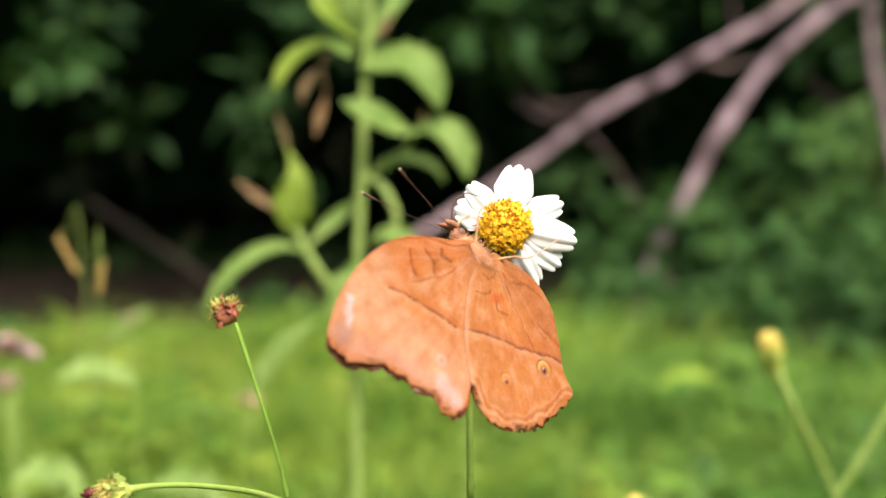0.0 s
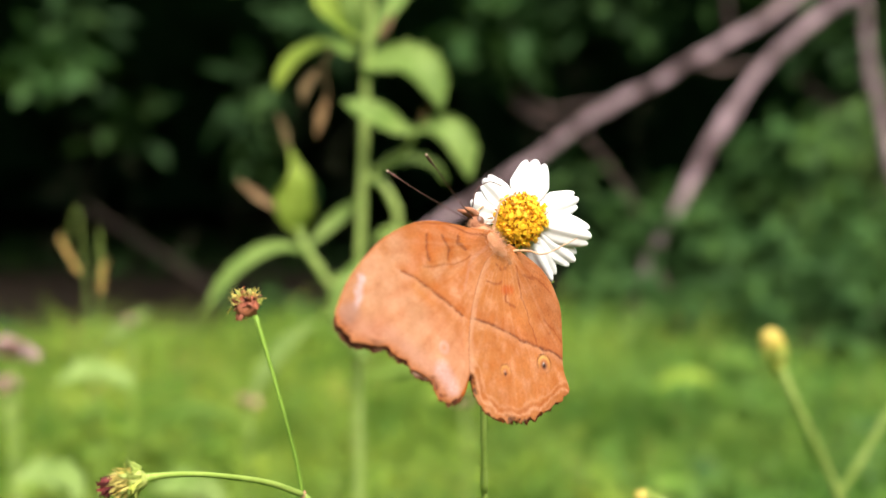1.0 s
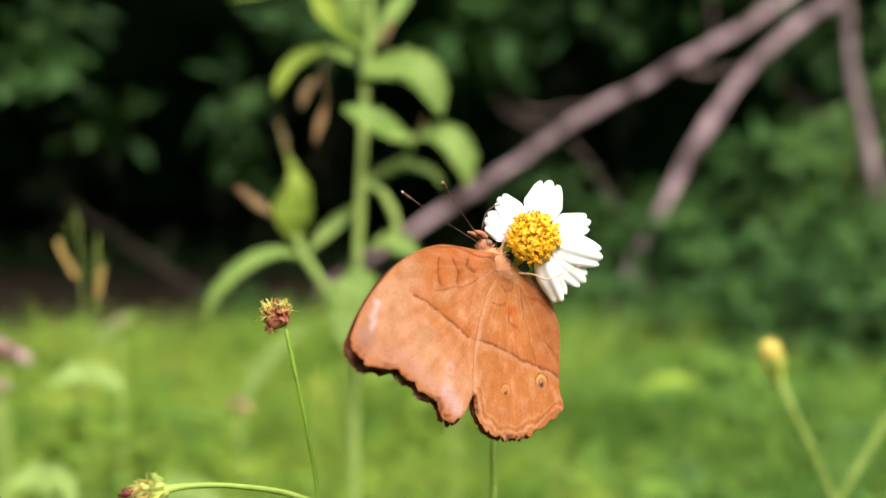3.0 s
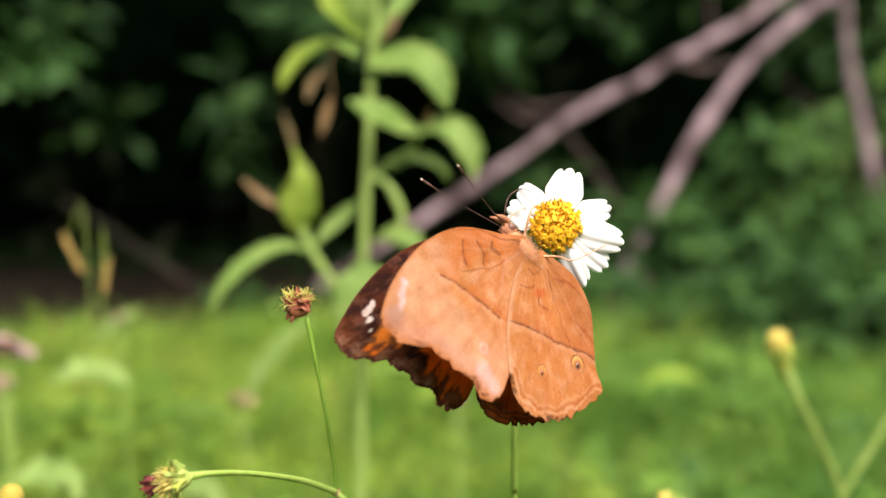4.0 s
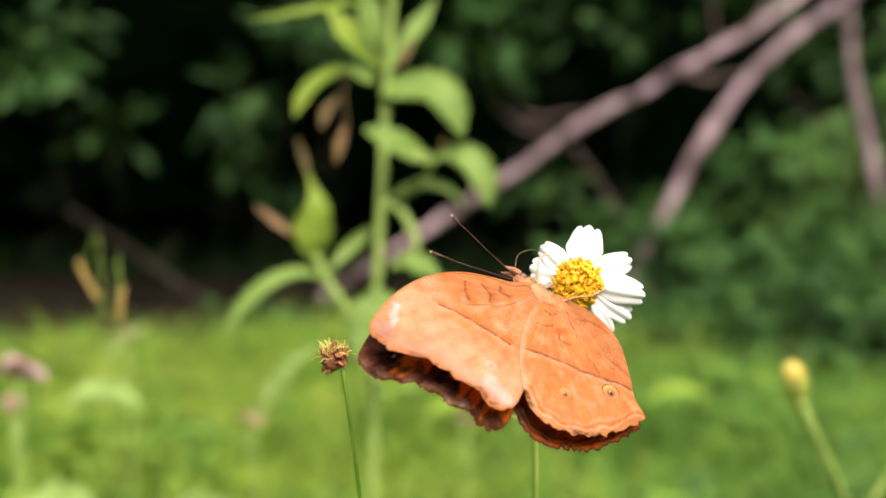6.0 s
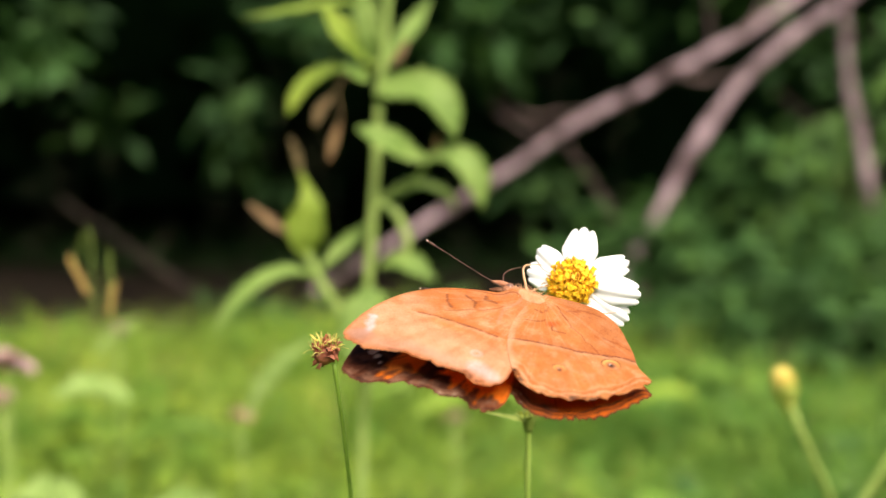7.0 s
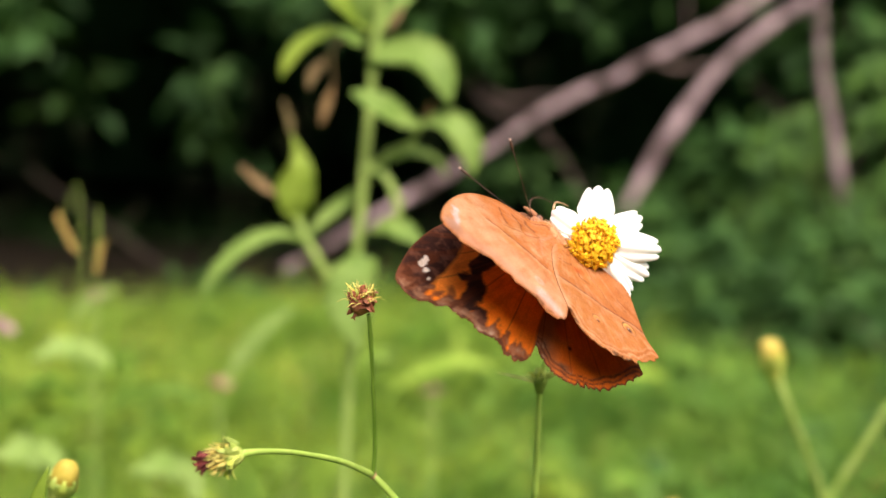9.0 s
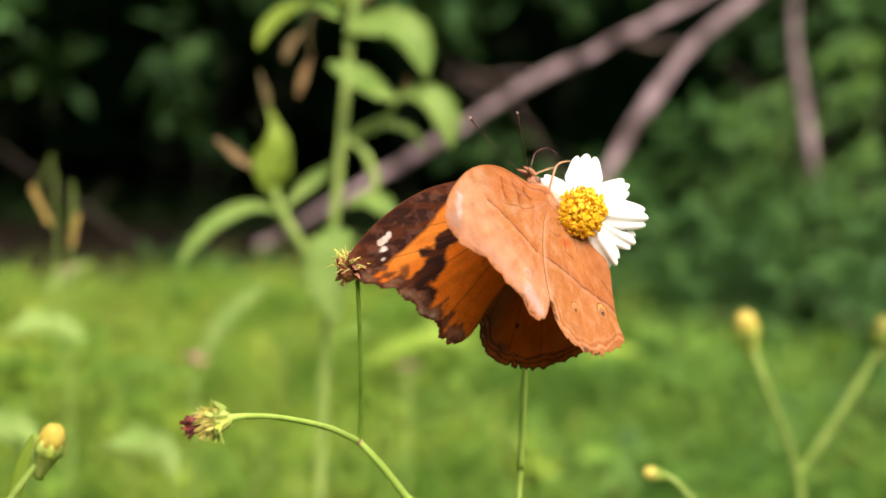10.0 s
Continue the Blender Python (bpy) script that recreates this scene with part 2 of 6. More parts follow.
def blades(name, count, box, height, width, material, label, category, seed, keep=None, bend=(0.2, 1.0)):
    """Grass: many bent blades in one mesh, in uneven tufts."""
    rng = random.Random(seed)
    verts, faces = [], []
    made = 0
    while made < count:
        x, y = rng.uniform(*box[0]), rng.uniform(*box[1])
        if keep and not keep(x, y):
            continue
        tuft = 0.5 + 0.5 * noise.noise(Vector((x * 3.1, y * 3.1, seed)))
        if rng.random() > 0.35 + 0.65 * tuft:
            continue
        made += 1
        h = height * rng.uniform(0.45, 1.1) * (0.65 + 0.6 * tuft)
        a = rng.uniform(0, 2 * math.pi)
        lean = rng.uniform(*bend) * h
        dx, dy = math.cos(a) * lean, math.sin(a) * lean
        b = rng.uniform(0, math.pi)
        w = width * rng.uniform(0.6, 1.3)
        sx, sy = math.cos(b) * w, math.sin(b) * w
        k = len(verts)
        verts += [(x - sx, y - sy, -0.02), (x + sx, y + sy, -0.02),
                  (x - sx + dx * 0.3, y - sy + dy * 0.3, h * 0.55), (x + sx + dx * 0.3, y + sy + dy * 0.3, h * 0.55),
                  (x + dx, y + dy, h)]
        faces += [(k, k + 1, k + 3, k + 2), (k + 2, k + 3, k + 4)]
    me = bpy.data.meshes.new(name)
    me.from_pydata(verts, [], faces)
    me.materials.append(material)
    return tagged(new(name, me), label, category, kind="stuff")


def meadow_shape(x, y):
    edge = 3.22 - 0.30 * min(max((-0.15 - x) / 0.5, 0), 1) - 0.62 * min(max((x - 0.42) / 0.4, 0), 1)
    return y < edge + 0.4 * noise.noise(Vector((x * 1.3, 0, 5))) + 0.12 * noise.noise(Vector((x * 6, 0, 2)))


def near_meadow(x, y):
    """The densest part of the meadow, thinning out towards its rim."""
    return meadow_shape(x, y) and 0.5 + 0.9 * noise.noise(Vector((x * 7, y * 7, 1))) < min(x + 2.3, 2.3 - x, y - 0.5) / 0.6


def lush(x, y):
    """Where the deeper green grass grows: towards the shrubs, with an uneven rim."""
    return x > 0.10 * y + 0.30 * noise.noise(Vector((x * 2.5, y * 2.5, 7)))


def low_herbs(count, seed, material, keep):
    """Small broad leaves of low herbs between the grass, too many to count."""
    rng = random.Random(seed)
    verts, faces = [], []
    for i in range(count):
        x, y = rng.uniform(-2.3, 2.3), rng.uniform(0.5, 3.4)
        if not (near_meadow(x, y) and keep(x, y)):
            continue
        z = 0.19 * rng.uniform(0.35, 1.0) * (0.8 + 0.5 * noise.noise(Vector((x * 3.1, y * 3.1, 3))))
        a = rng.uniform(0, 6.283)
        n = rng.uniform(0.018, 0.062)
        d, s = Vector((math.cos(a), math.sin(a), rng.uniform(-0.5, 0.5))).normalized(), Vector((-math.sin(a), math.cos(a), rng.uniform(-0.3, 0.3)))
        p = Vector((x, y, z))
        w = n * rng.uniform(0.2, 0.42)
        k = len(verts)
        up = Vector((0, 0, w * 0.4))
        verts += [p, p + d * n * 0.4 + s * w + up, p + d * n - up, p + d * n * 0.4 - s * w + up, p + d * n * 0.45]
        faces += [(k, k + 1, k + 4), (k + 1, k + 2, k + 4), (k + 2, k + 3, k + 4), (k + 3, k, k + 4)]
    me = bpy.data.meshes.new("low_herbs")
    me.from_pydata([tuple(v) for v in verts], [], faces)
    me.materials.append(material)
    return tagged(new("low_herbs", me), "low broad-leaved herbs growing through the grass", "herbs", kind="stuff")


ground()
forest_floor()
blades("meadow_grass", 40000, ((-2.3, 2.3), (0.5, 3.6)), 0.19, 0.0042, GRASS, "yellow-green meadow grass in uneven tufts", "grass", 3, lambda x, y: near_meadow(x, y) and not lush(x, y), (0.5, 1.8))
blades("meadow_grass", 30000, ((-2.3, 2.3), (0.5, 3.6)), 0.19, 0.0042, LUSH_GRASS, "lush deep green meadow grass in uneven tufts", "grass", 13, lambda x, y: near_meadow(x, y) and lush(x, y), (0.5, 1.8))
blades("meadow_grass", 60000, ((-4.5, 4.5), (-2.5, 3.6)), 0.19, 0.0046, GRASS, "yellow-green meadow grass around the clearing", "grass", 6, lambda x, y: meadow_shape(x, y) and not lush(x, y))
blades("meadow_grass", 50000, ((-4.5, 4.5), (-2.5, 3.6)), 0.19, 0.0046, LUSH_GRASS, "lush deep green meadow grass around the clearing", "grass", 16, lambda x, y: meadow_shape(x, y) and lush(x, y))
blades("dry_grass", 900, ((-2.0, 2.0), (1.2, 3.6)), 0.22, 0.002, STRAW, "thin dry straw blades among the green grass", "grass", 4, meadow_shape)
blades("tall_grass", 1500, ((-2.6, 2.6), (2.4, 3.6)), 0.24, 0.0045, GRASS, "taller grass tufts along the edge of the wood", "grass", 8, meadow_shape)
low_herbs(46000, 9, GRASS, lambda x, y: not lush(x, y))
low_herbs(46000, 19, LUSH_GRASS, lush)
# Dark blades added to cover the sunlit floor, so the strip reads as shade.
blades("undergrowth", 6000, ((-4.0, 4.0), (5.0, 7.5)), 0.20, 0.007, SHADE_LEAF, "dark leafy undergrowth added to deepen the shade of the wood", "undergrowth", 10)


# ---- woodland edge ----
def foliage(name, centre, size, count, leaf, material, parent, seed, cluster=0.16, clusters=60, droop=0.5):
    """A crown: many small folded leaves in clumps on and in an uneven body, with gaps."""
    rng = random.Random(seed)
    verts, faces = [], []
    spots = []
    for i in range(clusters):
        d = Vector((rng.gauss(0, 1), rng.gauss(0, 1), rng.gauss(0, 1))).normalized()
        r = rng.uniform(0.55, 1.05)
        spots.append((Vector((d.x * size[0], d.y * size[1], d.z * size[2])) * r, d))
    for i in range(count):
        c, d = spots[rng.randrange(clusters)]
        p = Vector(centre) + c + Vector((rng.gauss(0, 1), rng.gauss(0, 1), rng.gauss(0, 0.7))) * cluster * 0.5
        if p.z < 0.03:
            continue
        way = (d * 0.6 + Vector((rng.gauss(0, 0.6), rng.gauss(0, 0.6), rng.gauss(-droop, 0.4)))).normalized()
        nrm = (d * 0.5 + Vector((rng.gauss(0, 0.4), rng.gauss(0, 0.4), 0.9))).normalized()
        side = way.cross(nrm).normalized()
        up = side.cross(way)
        n = leaf * rng.uniform(0.6, 1.3)
        w = n * 0.24
        k = len(verts)
        verts += [p, p + way * n * 0.45 + side * w + up * w * 0.3, p + way * n, p + way * n * 0.45 - side * w + up * w * 0.3]
        faces += [(k, k + 1, k + 2), (k, k + 2, k + 3)]
    me = bpy.data.meshes.new(name)
    me.from_pydata([tuple(v) for v in verts], [], faces)
    me.materials.append(material)
    ob = new(name, me)
    ob.parent = parent
    return ob


def shrub(place, size, count, leaf, material, seed, label, cluster=0.16, clusters=60, name="shrub", lift=1.0, reach=(0, 0)):
    root = thing(name, place, label, "shrub" if name == "shrub" else "tree", {"shrub": "shrubs at the woodland edge", "sapling": "young trees at the woodland edge"}.get(name, "trees of the woodland"))
    rng = random.Random(seed)
    h = size[2] * lift
    bm = bmesh.new()
    tube(bm, [(0, 0, -0.05), (rng.uniform(-0.05, 0.05), 0, h * 0.5), (rng.uniform(-0.1, 0.1) + reach[0], rng.uniform(-0.1, 0.1) + reach[1], h * (1.0 if reach[0] else 1.3))], [r * (0.09 if name == "sapling" else 1.0) for r in (0.03 * size[2] ** 0.5, min(0.022, 0.03 * size[2] ** 0.5), min(0.01, 0.02 * size[2]))], 8, 5, 0.1, seed)
    part("trunk", bm, YOUNG_BARK if name == "sapling" else DARK_BARK, root)
    for i in range(5):
        a = rng.uniform(0, 6.28)
        z = h * rng.uniform(0.3, 0.8)
        e = Vector((math.cos(a) * size[0] * 0.7, math.sin(a) * size[1] * 0.7, z + size[2] * rng.uniform(0.1, 0.6)))
        bm = bmesh.new()
        tube(bm, [(0, 0, z), e * 0.5 + Vector((0, 0, z * 0.5 + 0.05)), e], [r * (0.12 if name == "sapling" else 1.0) for r in (0.014, 0.01, 0.004)], 6, 4, 0.1, seed + i)
        part("limb", bm, YOUNG_BARK if name == "sapling" else DARK_BARK, root)
    foliage("crown", (reach[0], reach[1], h), size, count, leaf, material, root, seed, cluster, clusters)
    return root


# Shrubs meant to look shaded take the darkened leaf colour.
shrub((-2.1, 7.6, 0), (0.55, 0.35, 0.62), 1300, 0.085, SHADE_LEAF, 11, "dark green leafy shrub at the edge of the wood", 0.15, 24)
shrub((-1.1, 8.1, 0), (0.55, 0.40, 0.80), 1300, 0.09, SHADE_LEAF, 12, "dark green leafy shrub in deep shade", 0.15, 24)
shrub((-0.3, 7.7, 0), (0.5, 0.35, 0.50), 1100, 0.085, SHADE_LEAF, 13, "low dark green shrub in the shade of the wood", 0.14, 22)
shrub((0.9, 8.0, 0), (0.55, 0.40, 0.85), 1200, 0.09, SHADE_LEAF, 14, "dark green leafy shrub behind the dead branches", 0.15, 24)
shrub((0.66, 3.6, 0), (0.36, 0.30, 0.24), 1500, 0.08, SHRUB_LEAF, 15, "low bushy green shrub under the dead branches", 0.15, 36, lift=0.7)
shrub((1.12, 3.35, 0), (0.42, 0.32, 0.19), 1700, 0.09, SHRUB_LEAF, 16, "low bushy green shrub beside the meadow", 0.13, 28, lift=0.8)
shrub((1.56, 4.35, 0), (0.46, 0.32, 0.85), 900, 0.12, SHRUB_LEAF, 17, "tall green shrub with hanging leaves", 0.15, 22)
shrub((2.0, 4.4, 0), (0.6, 0.40, 1.0), 1100, 0.12, SHRUB_LEAF, 18, "tall green shrub with hanging leaves", 0.15, 24)
shrub((-2.3, 4.2, 0), (0.6, 0.45, 0.9), 2600, 0.09, SHADE_LEAF, 19, "dark green leafy shrub at the edge of the wood", 0.18, 44)
# Trees outside the view, added only so their crowns shade the wood.
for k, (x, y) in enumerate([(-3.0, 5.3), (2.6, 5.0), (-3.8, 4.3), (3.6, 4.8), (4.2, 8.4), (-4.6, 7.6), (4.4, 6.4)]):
    shrub((x, y, 0), (1.3, 1.0, 0.55), 6500, 0.18, SHADE_LEAF, 60 + k, "unseen tree added to shade the wood", 0.40, 80, "tree", 4.6)


SPRAYS = [(-1.08, 3.55, 0.81, 0.08, 75), (-1.02, 3.60, 0.94, 0.07, 30), (-0.90, 3.70, 0.66, 0.07, 26), (-0.56, 3.65, 0.76, 0.08, 37), (-0.47, 3.60, 0.56, 0.06, 37), (-0.43, 3.65, 0.98, 0.08, 26),
          (-0.28, 3.60, 0.94, 0.08, 45), (0.13, 3.50, 0.93, 0.09, 75), (0.26, 3.60, 0.86, 0.07, 45), (0.39, 3.65, 0.96, 0.08, 37), (0.59, 3.70, 0.98, 0.07, 26), (0.95, 3.60, 0.56, 0.06, 75),
          (1.17, 3.80, 0.88, 0.08, 37), (1.35, 3.75, 0.86, 0.08, 52), (0.34, 3.65, 0.48, 0.06, 45)]
# Only the fullest sprays get the lit leaf tone; dim ones carry shade in colour.
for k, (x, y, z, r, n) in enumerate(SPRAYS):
    shrub((x, y, 0), (r * 1.2, r * 0.6, r * 0.8), n, 0.10, SHRUB_LEAF if n > 65 else SHADE_LEAF, 110 + k, "young tree with hanging green leaves at the edge of the wood", 0.06, 6, "sapling", z / (r * 0.8))


for k, (x, y, r) in enumerate([(-1.12, 3.05, 0.10), (-0.72, 3.10, 0.08), (0.02, 3.42, 0.12), (0.45, 3.25, 0.16), (0.66, 2.85, 0.15), (0.88, 2.75, 0.19), (1.12, 2.65, 0.21), (1.36, 2.60, 0.22), (1.58, 2.75, 0.24), (0.95, 3.05, 0.24), (-0.36, 3.26, 0.12),
                               (0.58, 2.25, 0.10), (0.80, 1.95, 0.11), (1.02, 2.15, 0.14), (0.52, 1.60, 0.07), (0.78, 1.50, 0.08), (0.62, 1.85, 0.08), (1.20, 2.30, 0.16)]):
    shrub((x, y, 0), (r * 1.3, r, r * 0.8), 420, 0.06, SHRUB_LEAF, 140 + k, "low ferny shrub at the edge of the meadow", 0.07, 12, "shrub", 0.9)


def frond_shrub(place, lines, leaf, label, seed):
    """A shrub with long drooping sprays: narrow leaves in two rows along each arching twig."""
    root = thing("shrub", place, label, "shrub", "shrubs at the woodland edge")
    base = Vector(place)
    rng = random.Random(seed)
    bm = bmesh.new()
    top = sum((Vector(a) for a, _ in lines), Vector()) / len(lines) - base
    tube(bm, [(0, 0, -0.05), top * 0.5 + Vector((0.04, 0.05, 0)), top + Vector((0, 0.08, 0.1))], [0.02, 0.015, 0.008], 8, 6, 0.1, seed)
    part("trunk", bm, YOUNG_BARK, root)
    verts, faces = [], []
    for a, b in lines:
        a, b = Vector(a) - base, Vector(b) - base
        bow = Vector((0, 0, 0.25 * (b - a).length))
        bm = bmesh.new()
        tube(bm, [top, a, a.lerp(b, 0.5) + bow * 0.5, b], [0.004, 0.003, 0.002, 0.001], 5, 4, 0.1, seed)
        part("twig", bm, YOUNG_BARK, root)
        for i in range(30):
            u = rng.random()
            p = a.lerp(b, u) + bow * 2.0 * u * (1 - u) + Vector((rng.gauss(0, 0.012), rng.gauss(0, 0.02), rng.gauss(0, 0.012)))
            way = ((b - a).normalized() * 0.8 + Vector((rng.uniform(-0.8, 0.8), rng.gauss(-0.2, 0.4), rng.uniform(-0.8, 0.25)))).normalized()
            side = way.cross(Vector((rng.gauss(0, 0.3), -0.7, 0.8))).normalized()
            n = leaf * rng.uniform(0.6, 1.25)
            w = n * 0.11
            k = len(verts)
            verts += [p, p + way * n * 0.45 + side * w, p + way * n - Vector((0, 0, n * 0.15)), p + way * n * 0.45 - side * w]
            faces += [(k, k + 1, k + 2), (k, k + 2, k + 3)]
    me = bpy.data.meshes.new("crown")
    me.from_pydata([tuple(v) for v in verts], [], faces)
    me.materials.append(FERN_LEAF)
    ob = new("crown", me)
    ob.parent = root
    return root


frond_shrub((1.17, 3.90, 0), [((1.278, 3.74, 0.718), (1.046, 3.58, 0.598)), ((1.384, 3.74, 0.617), (1.131, 3.58, 0.477)), ((1.284, 3.74, 0.540), (1.043, 3.58, 0.419)), ((1.439, 3.74, 0.507), (1.185, 3.58, 0.355)), ((1.374, 3.74, 0.404), (1.105, 3.58, 0.272)), ((1.464, 3.74, 0.319), (1.240, 3.58, 0.191)), ((1.320, 3.74, 0.472), (1.069, 3.58, 0.362)), ((1.291, 3.74, 0.335), (1.057, 3.58, 0.231)), ((1.330, 3.74, 0.676), (1.112, 3.58, 0.574))], 0.10, "tall green shrub with long drooping narrow-leaved sprays", 31)
frond_shrub((1.43, 3.85, 0), [((1.503, 3.72, 0.878), (1.310, 3.56, 0.769)), ((1.542, 3.72, 0.745), (1.332, 3.56, 0.625)), ((1.583, 3.72, 0.577), (1.372, 3.56, 0.431)), ((1.624, 3.72, 0.407), (1.394, 3.56, 0.284)), ((1.528, 3.72, 0.236), (1.301, 3.56, 0.119))], 0.10, "tall green shrub with long drooping narrow-leaved sprays", 32)


# The rear of this ring is never in view; added to block low sky light.
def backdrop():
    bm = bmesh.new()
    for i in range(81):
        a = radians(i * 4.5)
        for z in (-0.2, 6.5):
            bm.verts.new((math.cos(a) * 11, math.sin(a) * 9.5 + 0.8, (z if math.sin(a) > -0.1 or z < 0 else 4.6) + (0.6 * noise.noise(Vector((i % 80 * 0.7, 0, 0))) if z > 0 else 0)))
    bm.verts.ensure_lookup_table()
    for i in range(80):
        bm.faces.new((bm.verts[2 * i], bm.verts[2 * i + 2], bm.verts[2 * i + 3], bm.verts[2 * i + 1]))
    return tagged(part("backdrop", bm, SHADE_LEAF), "dark wall for the dense wood, its unseen rear added to block low sky", "woods", kind="structure")


backdrop()


def add_shade_canopy():
    """A closed leaf roof added to shade the wood: a thick, uneven sheet well above the view."""
    bm = bmesh.new()
    nx, ny = 60, 26
    layers = []
    for lift in (0.0, 0.5):
        rows = []
        for j in range(ny + 1):
            row = []
            for i in range(nx + 1):
                x = -11 + 22 * i / nx
                start = 3.80 + 0.8 * min(max((x - 0.7) / 0.7, 0), 1)
                y = start + (10.5 - start) * j / ny
                edge = 0.45 * noise.noise(Vector((x * 1.1, 3, 0))) + 0.2 * noise.noise(Vector((x * 4, 7, 0)))
                z = 1.28 + 0.26 * (y - 3.9) + 0.15 * noise.noise(Vector((x * 0.9, y * 0.9, 4))) + lift
                row.append(bm.verts.new((x, y + edge * (1 - j / ny), z)))
            rows.append(row)
        layers.append(rows)
        for a, c in zip(rows, rows[1:]):
            for i in range(nx):
                q = (a[i], a[i + 1], c[i + 1], c[i])
                bm.faces.new(q if lift else q[::-1])
    for i in range(nx):
        bm.faces.new((layers[0][0][i], layers[0][0][i + 1], layers[1][0][i + 1], layers[1][0][i]))
    return tagged(part("canopy", bm, SHADE_LEAF), "closed dark leaf roof, added out of view to shade the wood", "woods", kind="structure")


add_shade_canopy()


def dead_tree():
    """A fallen, leafless tree whose limbs lean out of the wood down to the meadow."""
    root = thing("dead_tree", (0, 0, 0), "fallen leafless tree with bare grey branches leaning out of the wood", "dead tree")
    limbs = [
        ([(-0.2851, 3.4000, 0.1953), (-0.1626, 3.4100, 0.2756), (-0.0088, 3.4200, 0.3782), (0.1302, 3.4300, 0.4655), (0.2388, 3.4400, 0.5359), (0.3410, 3.4600, 0.6127), (0.4599, 3.4800, 0.6935), (0.5881, 3.5000, 0.7579), (0.7196, 3.5300, 0.8300), (0.8244, 3.5600, 0.8885), (0.9190, 3.6000, 0.9408), (1.0131, 3.6500, 1.0015), (1.1566, 3.7200, 1.0981)], [0.0088, 0.0112, 0.0128, 0.0144, 0.0144, 0.0136, 0.0184, 0.0136, 0.0176, 0.0152, 0.0160, 0.0152, 0.0144]),
        ([(0.5250, 3.3800, 0.1556), (0.5678, 3.4000, 0.2780), (0.6286, 3.4200, 0.3780), (0.6887, 3.4500, 0.4783), (0.7495, 3.4800, 0.5833), (0.7883, 3.4900, 0.6465), (0.8607, 3.5100, 0.7452), (0.9353, 3.5300, 0.8400), (1.0145, 3.5500, 0.9056), (1.0916, 3.5800, 0.9599), (1.2084, 3.6200, 1.0375), (1.3573, 3.7200, 1.1417)], [0.0112, 0.0138, 0.0155, 0.0172, 0.0198, 0.0206, 0.0155, 0.0163, 0.0172, 0.0155, 0.0163, 0.0172]),
        ([(1.1704, 3.5000, 1.1240), (1.1730, 3.5000, 0.9998), (1.1818, 3.5000, 0.8829), (1.2014, 3.5000, 0.7732), (1.2391, 3.5000, 0.6553), (1.2572, 3.5000, 0.5524), (1.2768, 3.5000, 0.4522)], [0.0148, 0.0139, 0.0148, 0.0156, 0.0172, 0.0164, 0.0131]),
        ([(0.4846, 3.4900, 0.7112), (0.4052, 3.5500, 0.7091), (0.3221, 3.6000, 0.6936), (0.2517, 3.6400, 0.7298), (0.2077, 3.6800, 0.7834), (0.1810, 3.7200, 0.8563)], [0.0072, 0.0060, 0.0060, 0.0048, 0.0042, 0.0024]),
        ([(0.3731, 3.4700, 0.6395), (0.2910, 3.5200, 0.6598), (0.2387, 3.5700, 0.6921), (0.1968, 3.6000, 0.7279)], [0.0054, 0.0048, 0.0042, 0.0018]),
        ([(0.4127, 3.4700, 0.6133), (0.4805, 3.5500, 0.5340), (0.5432, 3.6000, 0.4471), (0.6063, 3.6500, 0.3458)], [0.0070, 0.0063, 0.0063, 0.0042]),
        ([(0.7280, 3.5300, 0.8095), (0.8049, 3.5500, 0.8019), (0.8800, 3.5300, 0.8111)], [0.0091, 0.0084, 0.0084]),
        ([(0.8243, 3.5600, 0.8917), (0.8305, 3.6200, 0.9610), (0.8331, 3.7000, 1.0835)], [0.0036, 0.0032, 0.0023]),
        ([(0.8896, 3.5800, 0.9322), (0.9504, 3.6000, 0.9827), (0.9892, 3.6600, 1.0722)], [0.0060, 0.0048, 0.0030]),
        ([(0.5678, 3.4000, 0.2780), (0.6090, 3.3800, 0.2182), (0.6461, 3.3600, 0.1125), (0.6559, 3.3400, -0.0237)], [0.0096, 0.0080, 0.0072, 0.0064]),
    ]
    for i, (pts, radii) in enumerate(limbs):
        bm = bmesh.new()
        tube(bm, pts, radii, 14, 12, 0.09, i)
        for v in bm.verts:
            v.co += Vector((noise.noise(v.co * 9), 0.0, noise.noise(v.co * 9 + Vector((5, 0, 0))))) * 0.009
        part("limb", bm, BARK if i < 3 else SHADE_TWIG_BARK, root)
    return root


dead_tree()


def fallen_branch(pts, radii, label, seed):
    root = thing("fallen_branch", pts[0], label, "branch")
    bm = bmesh.new()
    tube(bm, [Vector(p) - Vector(pts[0]) for p in pts], radii, 9, 6, 0.1, seed)
    part("limb", bm, DARK_BARK, root)
    bm = bmesh.new()
    mid = Vector(pts[1]) - Vector(pts[0])
    tube(bm, [mid, mid + Vector((0.05, 0.05, 0.06)), mid + Vector((0.07, 0.05, 0.11))], [0.005, 0.004, 0.002], 6, 4, 0.1, seed)
    part("twig", bm, DARK_BARK, root)
    return root


fallen_branch([(-0.6593, 3.9000, 0.1051), (-0.8649, 4.0000, 0.2234), (-1.0448, 4.1500, 0.3078), (-1.2154, 4.3000, 0.3896)], [0.010, 0.011, 0.010, 0.007], "brown bare branch leaning in the shade of the wood", 5)


# ---- plants of the middle distance ----
def weed_stem(bm, pts, radii, seed):
    return tube(bm, pts, radii, 9, 7, 0.06, seed)


